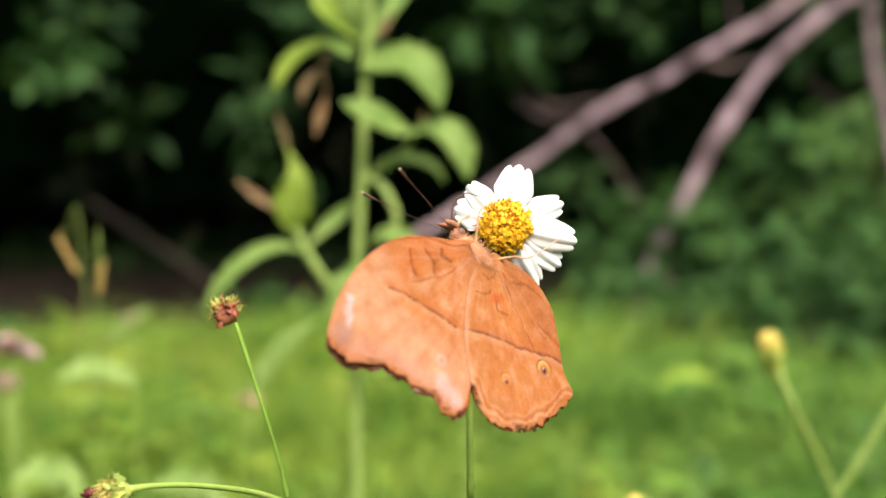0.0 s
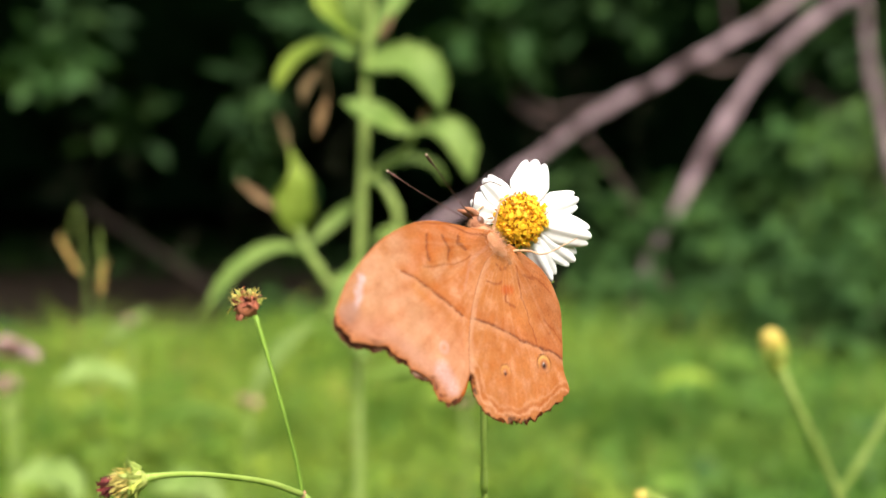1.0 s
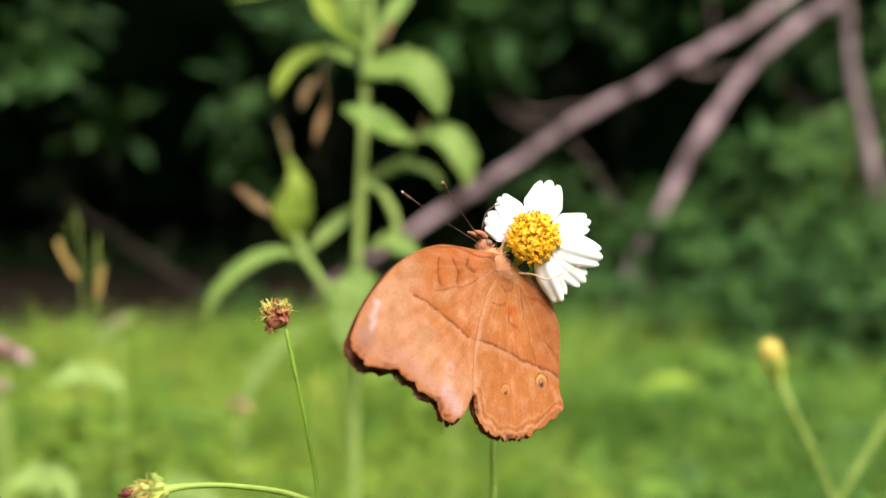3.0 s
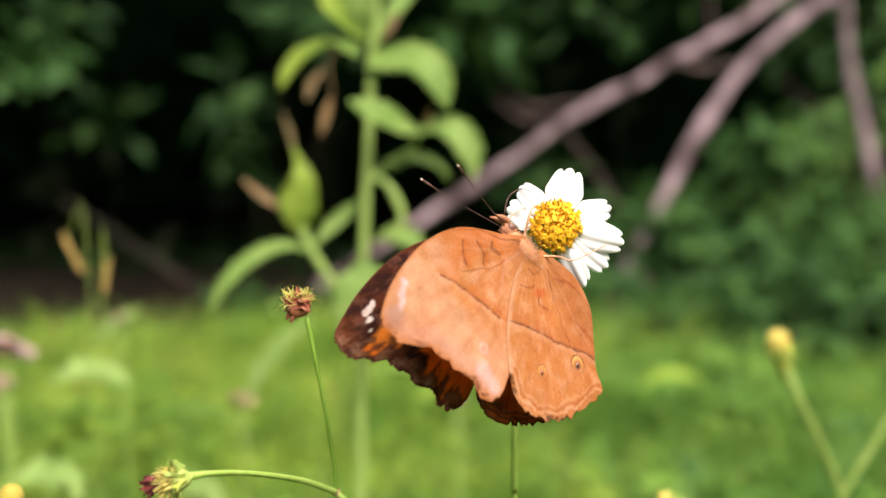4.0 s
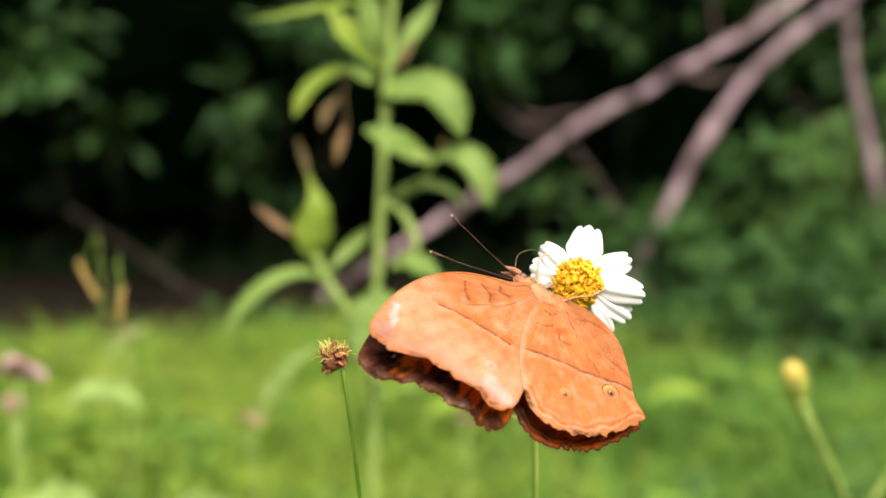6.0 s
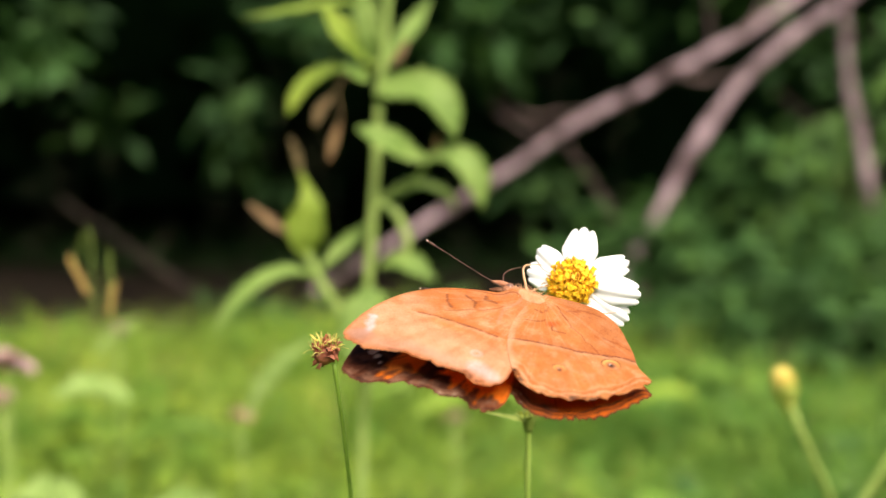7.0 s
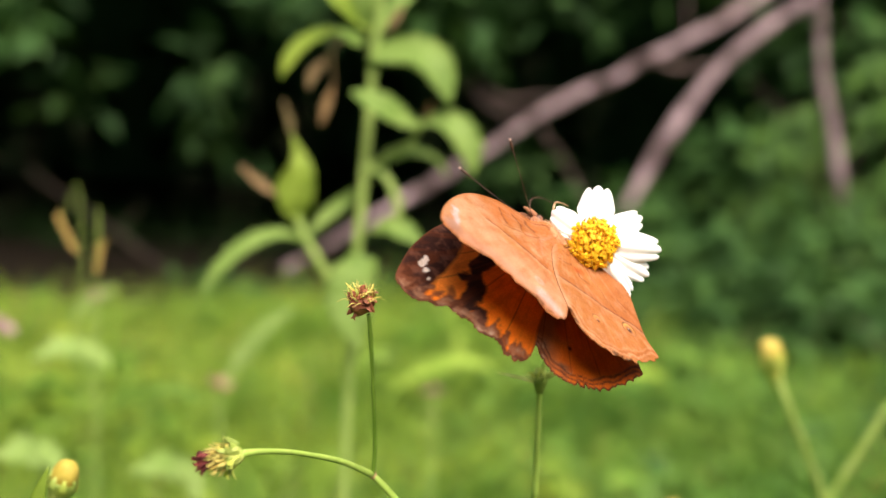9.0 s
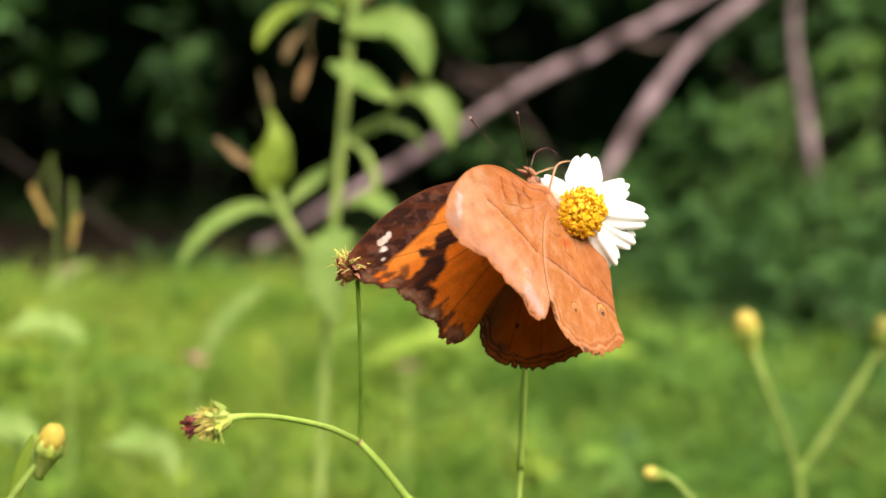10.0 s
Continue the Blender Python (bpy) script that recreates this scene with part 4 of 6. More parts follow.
def seed_head_plant():
    """Thin forked stem with one upright spent head and one that nods sideways."""
    root = thing("seed_head_plant", SEED_BASE, "thin forked green stem with two spent, browning flower heads", "plant")

    def rel(p):
        return Vector(p) - SEED_BASE
    fork = FORK - SEED_BASE
    side = rel((-0.0657, 0.2500, 0.5357))
    bm = bmesh.new()
    tube(bm, [(0, 0, -0.03), (0, 0, 0.22), (-0.001, -0.002, 0.40), rel((-0.0155, 0.3000, 0.4908)), rel((-0.0262, 0.2980, 0.5049)), rel((-0.0333, 0.2960, 0.5138)), fork], [0.0013, 0.0012, 0.0010, 0.00095, 0.0009, 0.0008], 10, 8, 0.04)
    part("stem", bm, THIN_STEM, root)
    bm = bmesh.new()
    tube(bm, [fork, rel((-0.0461, 0.2850, 0.5252)), rel((-0.0558, 0.2680, 0.5315)), rel((-0.0622, 0.2550, 0.5350)), side], [0.0008, 0.0007, 0.0006, 0.00062, 0.0009], 10, 8, 0.04)
    part("stem", bm, THIN_STEM, root)
    bm = bmesh.new()
    ball(bm, fork, (0.0010, 0.0010, 0.0011), 0.2, 3, None, 2)
    part("joint", bm, LEG, root, "pale swollen joint of the stem")
    head = SPENT - FORK
    bm = bmesh.new()
    tube(bm, [(0, 0, 0), head * 0.2 + Vector((0.0006, 0, 0)), head * 0.6 + Vector((0.0005, 0, 0)), head], [0.00060, 0.00050, 0.00047, 0.00055], 10, 8, 0.04)
    stalk = part("stalk", bm, STALK_GREEN, root, "thin upright stalk with a dry brown head")
    stalk.location = fork
    rng = random.Random(8)
    # upright head: brown, with a fringe of yellow-green bristles on top
    up = Vector((-0.12, -0.15, 1)).normalized()
    c = head + up * 0.0029 + Vector((-0.0014, 0, 0.0))
    bm = bmesh.new()
    ball(bm, c, (0.0028, 0.0028, 0.0029), 0.22, 5)
    part("spent_head", bm, DRY_FLORET, stalk)
    for i in range(64):
        z = 0.95 - 1.85 * (i + 0.5) / 64
        a = i * 2.39996
        d = Vector((math.cos(a) * math.sqrt(1 - z * z), math.sin(a) * math.sqrt(1 - z * z), z))
        way = (d * 0.25 + Vector((rng.gauss(0, 0.5), rng.gauss(0, 0.5), rng.gauss(0.55, 0.45)))).normalized()
        shared("dry_floret", BROWN_BIT[i % 3], stand(c + d * 0.0025, way, rng.uniform(0, 6)) @ Matrix.Scale(1.12, 4), stalk)
    for i in range(80):
        z = 0.95 - 1.05 * (i + 0.5) / 80
        a = i * 2.39996
        d = Vector((math.cos(a) * math.sqrt(1 - z * z), math.sin(a) * math.sqrt(1 - z * z), z))
        way = (d * 0.6 + Vector((rng.gauss(0, 0.5), rng.gauss(0, 0.5), 0.4))).normalized()
        shared("bristle", BRISTLE_BIT[i % 3], stand(c + d * 0.0023, way, rng.uniform(0, 6)) @ Matrix.Scale(rng.uniform(0.8, 1.35), 4), stalk)
    for i in range(9):
        a = i * 2.39996
        d = Vector((math.cos(a) * 0.85, math.sin(a) * 0.85, rng.uniform(0.0, 1.0))).normalized()
        shared("bract", BRACT_BIT[i % 3], stand(c + d * 0.0025, d + Vector((rng.gauss(0, 0.3), 0, 0.2)), rng.uniform(0, 6)) @ Matrix.Scale(rng.uniform(0.6, 0.95), 4), stalk)
    for d in (Vector((-0.6, -0.3, -0.9)), Vector((-0.35, -0.4, -1.0)), Vector((-0.8, -0.1, -0.7))):
        shared("dry_floret", BROWN_BIT[0], stand(c + d.normalized() * 0.0024, d, rng.uniform(0, 6)) @ Matrix.Scale(1.3, 4), stalk)
    # nodding head: green cup, yellow strands, maroon tip
    way = Vector((-1, -0.1, -0.22)).normalized()
    bm = bmesh.new()
    ball(bm, side + way * 0.0022, (0.0023, 0.0023, 0.0028), 0.15, 6, way.to_track_quat("Z", "Y").to_matrix())
    cup = part("nodding_head", bm, CALYX, root, "nodding head with green cup, yellow strands and maroon tip")
    frame_m = way.to_track_quat("Z", "Y").to_matrix()
    for i in range(28):
        a = i * 2.39996
        s = frame_m @ Vector((math.cos(a), math.sin(a), 0))
        k = rng.random()
        shared("bract", BRACT_BIT[i % 3], stand(side + way * (0.0002 + 0.0022 * k) + s * 0.0019, way * 0.9 + s * 0.8, rng.uniform(0, 6)), cup)
    for i in range(90):
        a = i * 2.39996
        s = frame_m @ Vector((math.cos(a), math.sin(a), 0))
        k = rng.random()
        shared("strand", STRAND_BIT[i % 3], stand(side + way * (0.0016 + 0.0030 * k) + s * 0.0022 * (1 - 0.45 * k), way + s * 0.35 + Vector((0, 0, -0.1)), rng.uniform(0, 6)), cup)
    for i in range(30):
        a = i * 2.39996
        s = frame_m @ Vector((math.cos(a), math.sin(a), 0))
        k = rng.random()
        shared("maroon_floret", MAROON_BIT[i % 3], stand(side + way * (0.0052 + 0.0022 * k) + s * 0.0014 * (1 - 0.4 * k), way + s * 0.2, rng.uniform(0, 6)), cup)
    return root, stalk


# ---- daisy-like flower ----
FLOWER_BASE = Vector((0.0049, 0.3220, 0.4732))
FLOWER_BASE.z = 0.0
HEAD_REST = Vector((0.0094, 0.2880, 0.5788))


def petal_mesh(name, length, width, notch, seed):
    """A white ray with lengthwise pleats and a notched tip."""
    bm = bmesh.new()
    rng = random.Random(seed)
    nu, nv = 36, 22
    k = [rng.uniform(-1, 1) for _ in range(5)]
    sheets = []
    for s in (1, -1):
        rows = []
        for j in range(nv + 1):
            v = j / nv
            w = width * (0.42 + 0.58 * math.sin(min(v / 0.68, 1) * math.pi / 2)) * (1 - 0.10 * max(0, v - 0.68) / 0.32)
            row = []
            for i in range(nu + 1):
                u = i / nu * 2 - 1
                lobe = abs(math.cos((u + 0.10 * k[0]) * 1.5 * math.pi)) ** 0.55
                far = 1 - 0.085 * notch * (1 - lobe) * (1 - 0.4 * abs(u)) - 0.30 * abs(u) ** 3.4 - 0.05 * k[3] * u
                x = length * v * (far * v + (1 - v) * (1 - 0.1 * abs(u) ** 3))
                y = u * w
                z = 0.00016 * math.cos(u * 7.5) - 0.0009 * u * u * (1 + 0.5 * k[4]) + length * (0.05 * math.sin(v * 2.4 + 0.2) - 0.07 * v * v) + 0.0006 * k[1] * u * v + 0.0004 * k[2] * math.sin(v * 5)
                row.append(bm.verts.new((x, y, z + s * 0.00007)))
            rows.append(row)
        sheets.append(rows)
        for a, b in zip(rows, rows[1:]):
            for i in range(nu):
                q = (a[i], b[i], b[i + 1], a[i + 1])
                bm.faces.new(q if s < 0 else q[::-1])
    for j in range(nv):
        for i in (0, nu):
            bm.faces.new((sheets[0][j][i], sheets[0][j + 1][i], sheets[1][j + 1][i], sheets[1][j][i]))
    for i in range(nu):
        for j in (0, nv):
            bm.faces.new((sheets[0][j][i], sheets[0][j][i + 1], sheets[1][j][i + 1], sheets[1][j][i]))
    me = bpy.data.meshes.new(name)
    bm.to_mesh(me)
    bm.free()
    for f in me.polygons:
        f.use_smooth = True
    me.materials.append(PETAL)
    return me


def flower_plant():
    """Slender stem with a leafy joint; its flower head turns on top."""
    root = thing("daisy_plant", FLOWER_BASE, "slender green stem with one white daisy-like flower", "flower")

    def rel(p):
        return Vector(p) - FLOWER_BASE
    node = rel((0.0025, 0.3140, 0.5405))
    neck = HEAD_REST - FLOWER_BASE + Vector((0.0010, 0.0060, -0.0030))
    bm = bmesh.new()
    tube(bm, [(0, 0, -0.03), (0, 0, 0.25), rel((0.0035, 0.3180, 0.4902)), rel((0.0031, 0.3160, 0.5091)), rel((0.0028, 0.3150, 0.5258)), node], [0.0011, 0.0010, 0.00086, 0.00082, 0.00078, 0.00074], 10, 8, 0.04)
    part("stem", bm, THIN_STEM, root)
    bm = bmesh.new()
    tube(bm, [node, rel((0.0045, 0.3120, 0.5508)), rel((0.0093, 0.3060, 0.5648)), neck + Vector((0, 0.0012, -0.003)), neck], [0.00055, 0.0005, 0.0005, 0.0006, 0.0012], 10, 8, 0.04)
    part("stem", bm, THIN_STEM, root)
    bm = bmesh.new()
    ball(bm, node + Vector((0, 0, -0.0024)), (0.0010, 0.0010, 0.0008), 0.2, 2, None, 2)
    part("joint", bm, LEG, root, "pale swollen joint of the stem")
    bm = bmesh.new()
    tube(bm, [node + Vector((0, 0, -0.003)), node, node + Vector((0.0002, 0, 0.0022))], [0.0010, 0.0019, 0.0012], 10, 5, 0.08)
    bud = part("side_bud", bm, CALYX, root, "pale green side bud with small bracts")
    rng = random.Random(4)
    for i in range(16):
        a = i * 2.39996
        d = Vector((math.cos(a), math.sin(a), 1.2 + 0.8 * rng.random()))
        shared("bract", BRACT_BIT[i % 3], stand(node + Vector((math.cos(a), math.sin(a), 0)) * 0.0011 + Vector((0, 0, 0.0003)), d, a), bud)
    for line, w in (((node + Vector((-0.001, 0, -0.0005)), rel((-0.0022, 0.3120, 0.5414)), rel((-0.0090, 0.3100, 0.5432))), 0.0008), ((node + Vector((0.001, 0, 0)), rel((0.0064, 0.3120, 0.5436)), rel((0.0082, 0.3110, 0.5467))), 0.0008), ((HEAD_REST - FLOWER_BASE + Vector((-0.0055, 0.016, -0.0165)), HEAD_REST - FLOWER_BASE + Vector((0.002, 0.012, -0.0172)), HEAD_REST - FLOWER_BASE + Vector((0.0086, 0.009, -0.0150))), 0.0008)):
        bm = bmesh.new()
        leaf_mesh(bm, line, (0.0006, w, 0.0002), (0, -0.6, 0.8), 0.3, 0.0001, 6)
        part("leaf", bm, CALYX, root, "narrow green leaf at the joint")
    bm = bmesh.new()
    ball(bm, (0, 0, 0.0006), (0.0050, 0.0050, 0.0028), 0.04, 1)
    head = part("flower_head", bm, FLORET, root, "white-rayed flower head with a domed yellow centre")
    bm = bmesh.new()
    tube(bm, [(0, 0, -0.0065), (0, 0, -0.004), (0, 0, -0.0015), (0, 0, 0.0004)], [0.0012, 0.0032, 0.0044, 0.0046], 14, 4, 0.03)
    part("calyx", bm, CALYX, head)
    for i in range(9):
        a = i * 2 * math.pi / 9
        bm = bmesh.new()
        d = Vector((math.cos(a), math.sin(a), 0))
        leaf_mesh(bm, [d * 0.003 + Vector((0, 0, -0.004)), d * 0.0056 + Vector((0, 0, -0.0024)), d * 0.0082 + Vector((0, 0, -0.0030))], (0.0008, 0.0011, 0.0003), d * 0.3 + Vector((0, 0, -1)), 0.2, 0.0001, 4)
        part("bract", bm, CALYX, head)
    # petals: turn about the axis, length, half width, tilt back
    for i, (a, n, w, tilt, nt) in enumerate([(76, 0.0112, 0.0044, -2, 1.7), (132, 0.0096, 0.0030, -4, 1.1), (160, 0.0092, 0.0036, -7, 1.5), (20, 0.0120, 0.0035, -13, 1.4),
                                             (-13, 0.0138, 0.0039, 5, 1.4), (-36, 0.0132, 0.0035, -5, 1.4), (-62, 0.0136, 0.0032, -10, 1.5)]):
        me = petal_mesh("petal", n * 0.95, w, nt, 30 + i)
        m = Matrix.Rotation(radians(a), 4, "Z") @ Matrix.Translation((0.0030, 0, 0.0002 - 0.00022 * (i % 3))) @ Matrix.Rotation(radians(-tilt), 4, "Y") @ Matrix.Rotation(radians((i * 37) % 15 - 7), 4, "X")
        shared("petal", me, m, head)
    tubes = [floret_mesh("floret", 0.0019, 0.00042, 0.00050, FLORET, b) for b in (0.0, 0.0003, -0.0003)]
    anthers = [strip_mesh("anther", 0.0012, 0.00020, ANTHER, b) for b in (0.3, -0.5, 0.8)]
    for i in range(180):
        r = math.sqrt((i + 0.5) / 180)
        a = i * 2.39996
        tiltout = r * 1.05
        d = Vector((math.cos(a) * math.sin(tiltout), math.sin(a) * math.sin(tiltout), math.cos(tiltout)))
        p = Vector((math.cos(a) * r * 0.0044, math.sin(a) * r * 0.0044, 0.0006 + 0.0026 * math.sqrt(max(0.05, 1 - r * r))))
        wob = Vector((rng.gauss(0, 0.13), rng.gauss(0, 0.13), rng.gauss(0, 0.1)))
        shared("floret", tubes[i % 3], stand(p, d + wob, rng.uniform(0, 6)) @ Matrix.Scale(rng.uniform(0.7, 1.15), 4), head)
        if i % 2:
            shared("anther", anthers[i % 3], stand(p + d * 0.0016 + wob * 0.002, d + wob * 2.5, rng.uniform(0, 6)), head)
    return root, head


# ---- butterfly ----
def near_line(p, pts):
    """Distance of the points p (n, 2) from a line through pts, and which side they lie on."""
    best, hand = np.full(len(p), 1e9), np.zeros(len(p))
    for a, b in zip(pts, pts[1:]):
        a, b = np.array(a), np.array(b)
        u = np.clip(((p - a) @ (b - a)) / ((b - a) @ (b - a)), 0, 1)
        q = p - a - u[:, None] * (b - a)
        d = np.hypot(q[:, 0], q[:, 1])
        new_best = d < best
        hand[new_best] = ((b - a)[0] * q[:, 1] - (b - a)[1] * q[:, 0])[new_best]
        best = np.minimum(best, d)
    return best, np.sign(hand)


def soft(d, width):
    return np.clip(1.5 - d / width, 0, 1) if width > 0 else d * 0


def hard(d, width, blur=0.3):
    return np.clip((width - d) / blur + 0.5, 0, 1)


def lay(colour, new_colour, amount):
    return colour * (1 - amount[:, None]) + np.array(new_colour) * amount[:, None]


def wander(p, scale, seed):
    return np.array([noise.noise(Vector((x * scale, y * scale, seed))) for x, y in p])


PEACH, DEEP, BROWN, PALE, CREAM = (0.55, 0.250, 0.104), (0.50, 0.160, 0.036), (0.080, 0.028, 0.016), (0.66, 0.360, 0.215), (0.72, 0.55, 0.57)
ORANGE, RUST, DARK = (0.90, 0.225, 0.016), (0.30, 0.072, 0.014), (0.036, 0.014, 0.011)
SEAM, GOLD = (0.19, 0.070, 0.036), (0.60, 0.23, 0.060)
MIDRIB_FORE = [(17.5, 24.9), (13.5, 23.4), (9.2, 22.6), (5.3, 21.6), (0.4, 21.0)]
MIDRIB_HIND = [(-0.2, 20.7), (-6.6, 16.9), (-13.8, 14.2), (-19.2, 11.6), (-22.8, 9.8), (-27.4, 8.4)]
FORE_MARGIN = [(23.5, 44.7), (18.3, 45.0), (11.3, 40.4), (2.1, 39.2), (-0.7, 38.0), (-3.5, 39.7), (-7.6, 37.6)]
HIND_MARGIN = [(-7.8, 30.3), (-12.5, 33.5), (-17.7, 33.1), (-24.1, 29.0), (-28.6, 22.2), (-31.8, 14.7)]


def under_fore(p, edge, w1, w2):
    q = p + np.stack([w1, w2], 1) * 0.5
    c = np.tile(np.array(PEACH), (len(p), 1))
    c = lay(c, DEEP, np.clip(0.22 + 1.0 * w1, 0, 0.55))
    c = lay(c, PALE, np.clip(-w2 * 1.5, 0, 0.65))
    c = lay(c, PALE, soft(near_line(q, [(20.7, 33.0), (7.0, 33.8), (-4.4, 33.4)])[0], 7.0) * 0.85)
    c = lay(c, PALE, soft(near_line(q, [(22.6, 20.5), (17.3, 23.5)])[0], 2.4) * 0.8)
    c = lay(c, (0.55, 0.27, 0.20), soft(near_line(q, [(21.2, 44.2), (12.9, 39.2), (-3.3, 36.8)])[0], 3.0) * 0.55)
    c = lay(c, GOLD, soft(near_line(q, [(12.7, 24.7), (8.4, 24.0)])[0], 1.6) * 0.7)
    c = lay(c, (0.50, 0.165, 0.050), soft(near_line(q, [(6.7, 2.0), (13.6, 9.4), (18.1, 16.2)])[0], 4.5) * 0.6)
    # wavy cell marks
    for line in ([(16.8, 13.7), (15.7, 15.9), (13.5, 17.8)], [(14.3, 10.3), (11.2, 11.3), (9.7, 13.8)], [(10.2, 6.8), (9.6, 8.5), (7.2, 8.0)]):
        d, side = near_line(q + np.stack([w2, -w1], 1) * 0.8, line)
        c = lay(c, DEEP, soft(d, 1.5) * (side > 0) * 0.9)
        c = lay(c, (0.22, 0.072, 0.030), soft(d, 0.30) * 0.8)
    d, _ = near_line(q, [(20.3, 13.5), (14.6, 7.4), (8.7, 4.1), (4.3, 1.5)])
    c = lay(c, (0.27, 0.085, 0.030), soft(d, 0.25) * 0.8)
    c = lay(c, (0.27, 0.085, 0.030), soft(near_line(q, [(13.7, 20.1), (6.8, 11.6), (5.3, 7.7)])[0], 0.2) * 0.55)
    c = lay(c, (0.55, 0.36, 0.30), soft(near_line(q, [(3.5, 3.3), (4.9, 10.0), (2.9, 15.8)])[0], 0.4) * 0.25)
    for at in ((4.9, 2.4), (3.2, 0.7), (0.3, -0.2), (-0.8, 0.2), (-2.8, -0.5), (-3.2, 1.1)):
        c = lay(c, (0.22, 0.075, 0.035), soft(np.hypot(p[:, 0] - at[0], p[:, 1] - at[1]) + w1, 0.35) * 0.7)
    d, side = near_line(q, MIDRIB_FORE)
    c = lay(c, PALE, soft(d, 1.5) * (side < 0) * 0.55)
    c = lay(c, SEAM, soft(d + w2 * 0.3, 0.32))
    c = lay(c, DEEP, soft(d, 1.9) * (side > 0) * 0.6)
    c = lay(c, CREAM, soft(near_line(q, [(21.8, 38.6), (24.0, 33.6)])[0] + w1 * 1.2, 0.8) * 0.9)
    c = lay(c, (0.40, 0.24, 0.20), soft(near_line(q, [(22.2, 43.0), (22.1, 40.3)])[0] + w2, 1.9) * 0.7)
    c = lay(c, CREAM, soft(near_line(q, [(-1.6, 34.3), (-5.9, 35.7)])[0] + w2, 1.7) * 0.6)
    c = lay(c, CREAM, soft(np.abs(np.hypot(p[:, 0] - (0.6, 30.3)[0], p[:, 1] - (0.6, 30.3)[1]) - 0.9), 0.5) * 0.35)
    d, _ = near_line(p, FORE_MARGIN)
    c = lay(c, DEEP, soft(d, 1.4) * 0.5)
    c = lay(c, (0.16, 0.055, 0.03), soft(d, 1.0) * np.clip(0.1 + w1 * 4, 0, 1))
    return lay(c, DEEP, soft(edge, 0.5) * 0.5)


def under_hind(p, edge, w1, w2):
    q = p + np.stack([w1, w2], 1) * 0.5
    c = np.tile(np.array((0.54, 0.222, 0.076)), (len(p), 1))
    c = lay(c, DEEP, np.clip(0.22 + 0.9 * w1, 0, 0.55))
    c = lay(c, PALE, np.clip(-w2 * 0.9, 0, 0.4))
    c = lay(c, (0.43, 0.150, 0.050), soft(near_line(q, [(-8.6, -0.5), (-18.0, 2.9), (-23.1, 6.9)])[0], 4.0) * 0.75)
    speck = np.clip(wander(p, 2.2, 12.0) * 2.6 - 0.5, 0, 1)
    c = lay(c, (0.24, 0.085, 0.035), speck * soft(near_line(q, [(-10.6, -0.7), (-18.6, 2.4), (-24.4, 7.4)])[0], 3.5) * 0.6)
    d, side = near_line(q, MIDRIB_HIND)
    c = lay(c, PALE, soft(d, 1.4) * (side < 0) * 0.45)
    c = lay(c, (0.14, 0.046, 0.028), soft(d + w2 * 0.3, 0.34))
    c = lay(c, (0.47, 0.150, 0.045), soft(d, 2.6) * (side > 0) * 0.6)
    c = lay(c, (0.58, 0.36, 0.28), soft(near_line(q, [(3.7, 4.2), (4.7, 11.0), (2.6, 16.4)])[0], 0.4) * 0.25)
    for line, w in (([(-6.9, 1.8), (-10.7, 0.2), (-15.0, 0.1)], 0.22), ([(-4.5, 1.6), (-10.8, 5.9), (-18.8, 10.9)], 0.16), ([(-1.0, 9.4), (-2.7, 8.6), (-3.7, 6.5)], 0.2), ([(-0.6, 4.8), (-2.2, 4.6), (-3.3, 2.7)], 0.2),
                    ([(-5.0, 6.5), (-6.4, 7.3), (-7.7, 9.5), (-9.6, 8.7)], 0.3), ([(-17.9, 5.5), (-21.1, 5.3), (-24.3, 6.1)], 0.2)):
        d, _ = near_line(q + np.stack([w2, -w1], 1) * 0.6, line)
        c = lay(c, (0.27, 0.075, 0.025), soft(d, w) * 0.75)
    c = lay(c, (0.50, 0.105, 0.020), soft(near_line(q, [(-5.5, 7.7), (-6.8, 6.2)])[0], 0.9) * 0.8)
    for at, r, full in ((-22.9, 13.6), 1.75, 1.0), ((-15.1, 22.9), 1.30, 0.45):
        d = np.hypot(p[:, 0] - at[0], (p[:, 1] - at[1]))
        arc = np.clip(0.5 - (p[:, 1] - at[1]) / r * 0.6 + (p[:, 0] - at[0]) / r * 0.5, 0, 1)
        c = lay(c, (0.60, 0.26, 0.12), soft(d, r * 0.8) * 0.5)
        c = lay(c, (0.72, 0.42, 0.13), soft(np.abs(d - r * 0.85), 0.34) * arc * (0.35 + 0.65 * full))
        c = lay(c, BROWN, soft(np.abs(d - r - 0.30), 0.11) * (0.25 + 0.75 * arc) * full)
        d = np.hypot(p[:, 0] - at[0] + 0.2, p[:, 1] - at[1] - 0.4)
        c = lay(c, (0.20, 0.07, 0.06), soft(d, r * 0.46 * (0.5 + 0.5 * full)) * 0.85)
        c = lay(c, (0.012, 0.008, 0.010), soft(d, r * 0.34 * (0.5 + 0.5 * full)))
        c = lay(c, (0.75, 0.68, 0.66), soft(np.hypot(p[:, 0] - at[0] - 0.25, p[:, 1] - at[1] - 0.1), 0.20) * full)
    d, _ = near_line(p, HIND_MARGIN)
    for k, strength, col in ((1.3, 0.8, PALE), (2.1, 0.6, (0.40, 0.11, 0.03)), (2.9, 0.45, PALE), (0.5, 0.4, (0.40, 0.11, 0.03))):
        c = lay(c, col, soft(np.abs(d + w1 * 1.4 - k), 0.25) * strength)
    c = lay(c, (0.05, 0.018, 0.012), soft(d, 0.8) * np.clip(-0.1 + w2 * 5, 0, 1) * (p[:, 0] > -26))
    lead, _ = near_line(q, [(1.6, 5.7), (0.1, 15.1), (-3.0, 23.1), (-7.2, 29.1)])
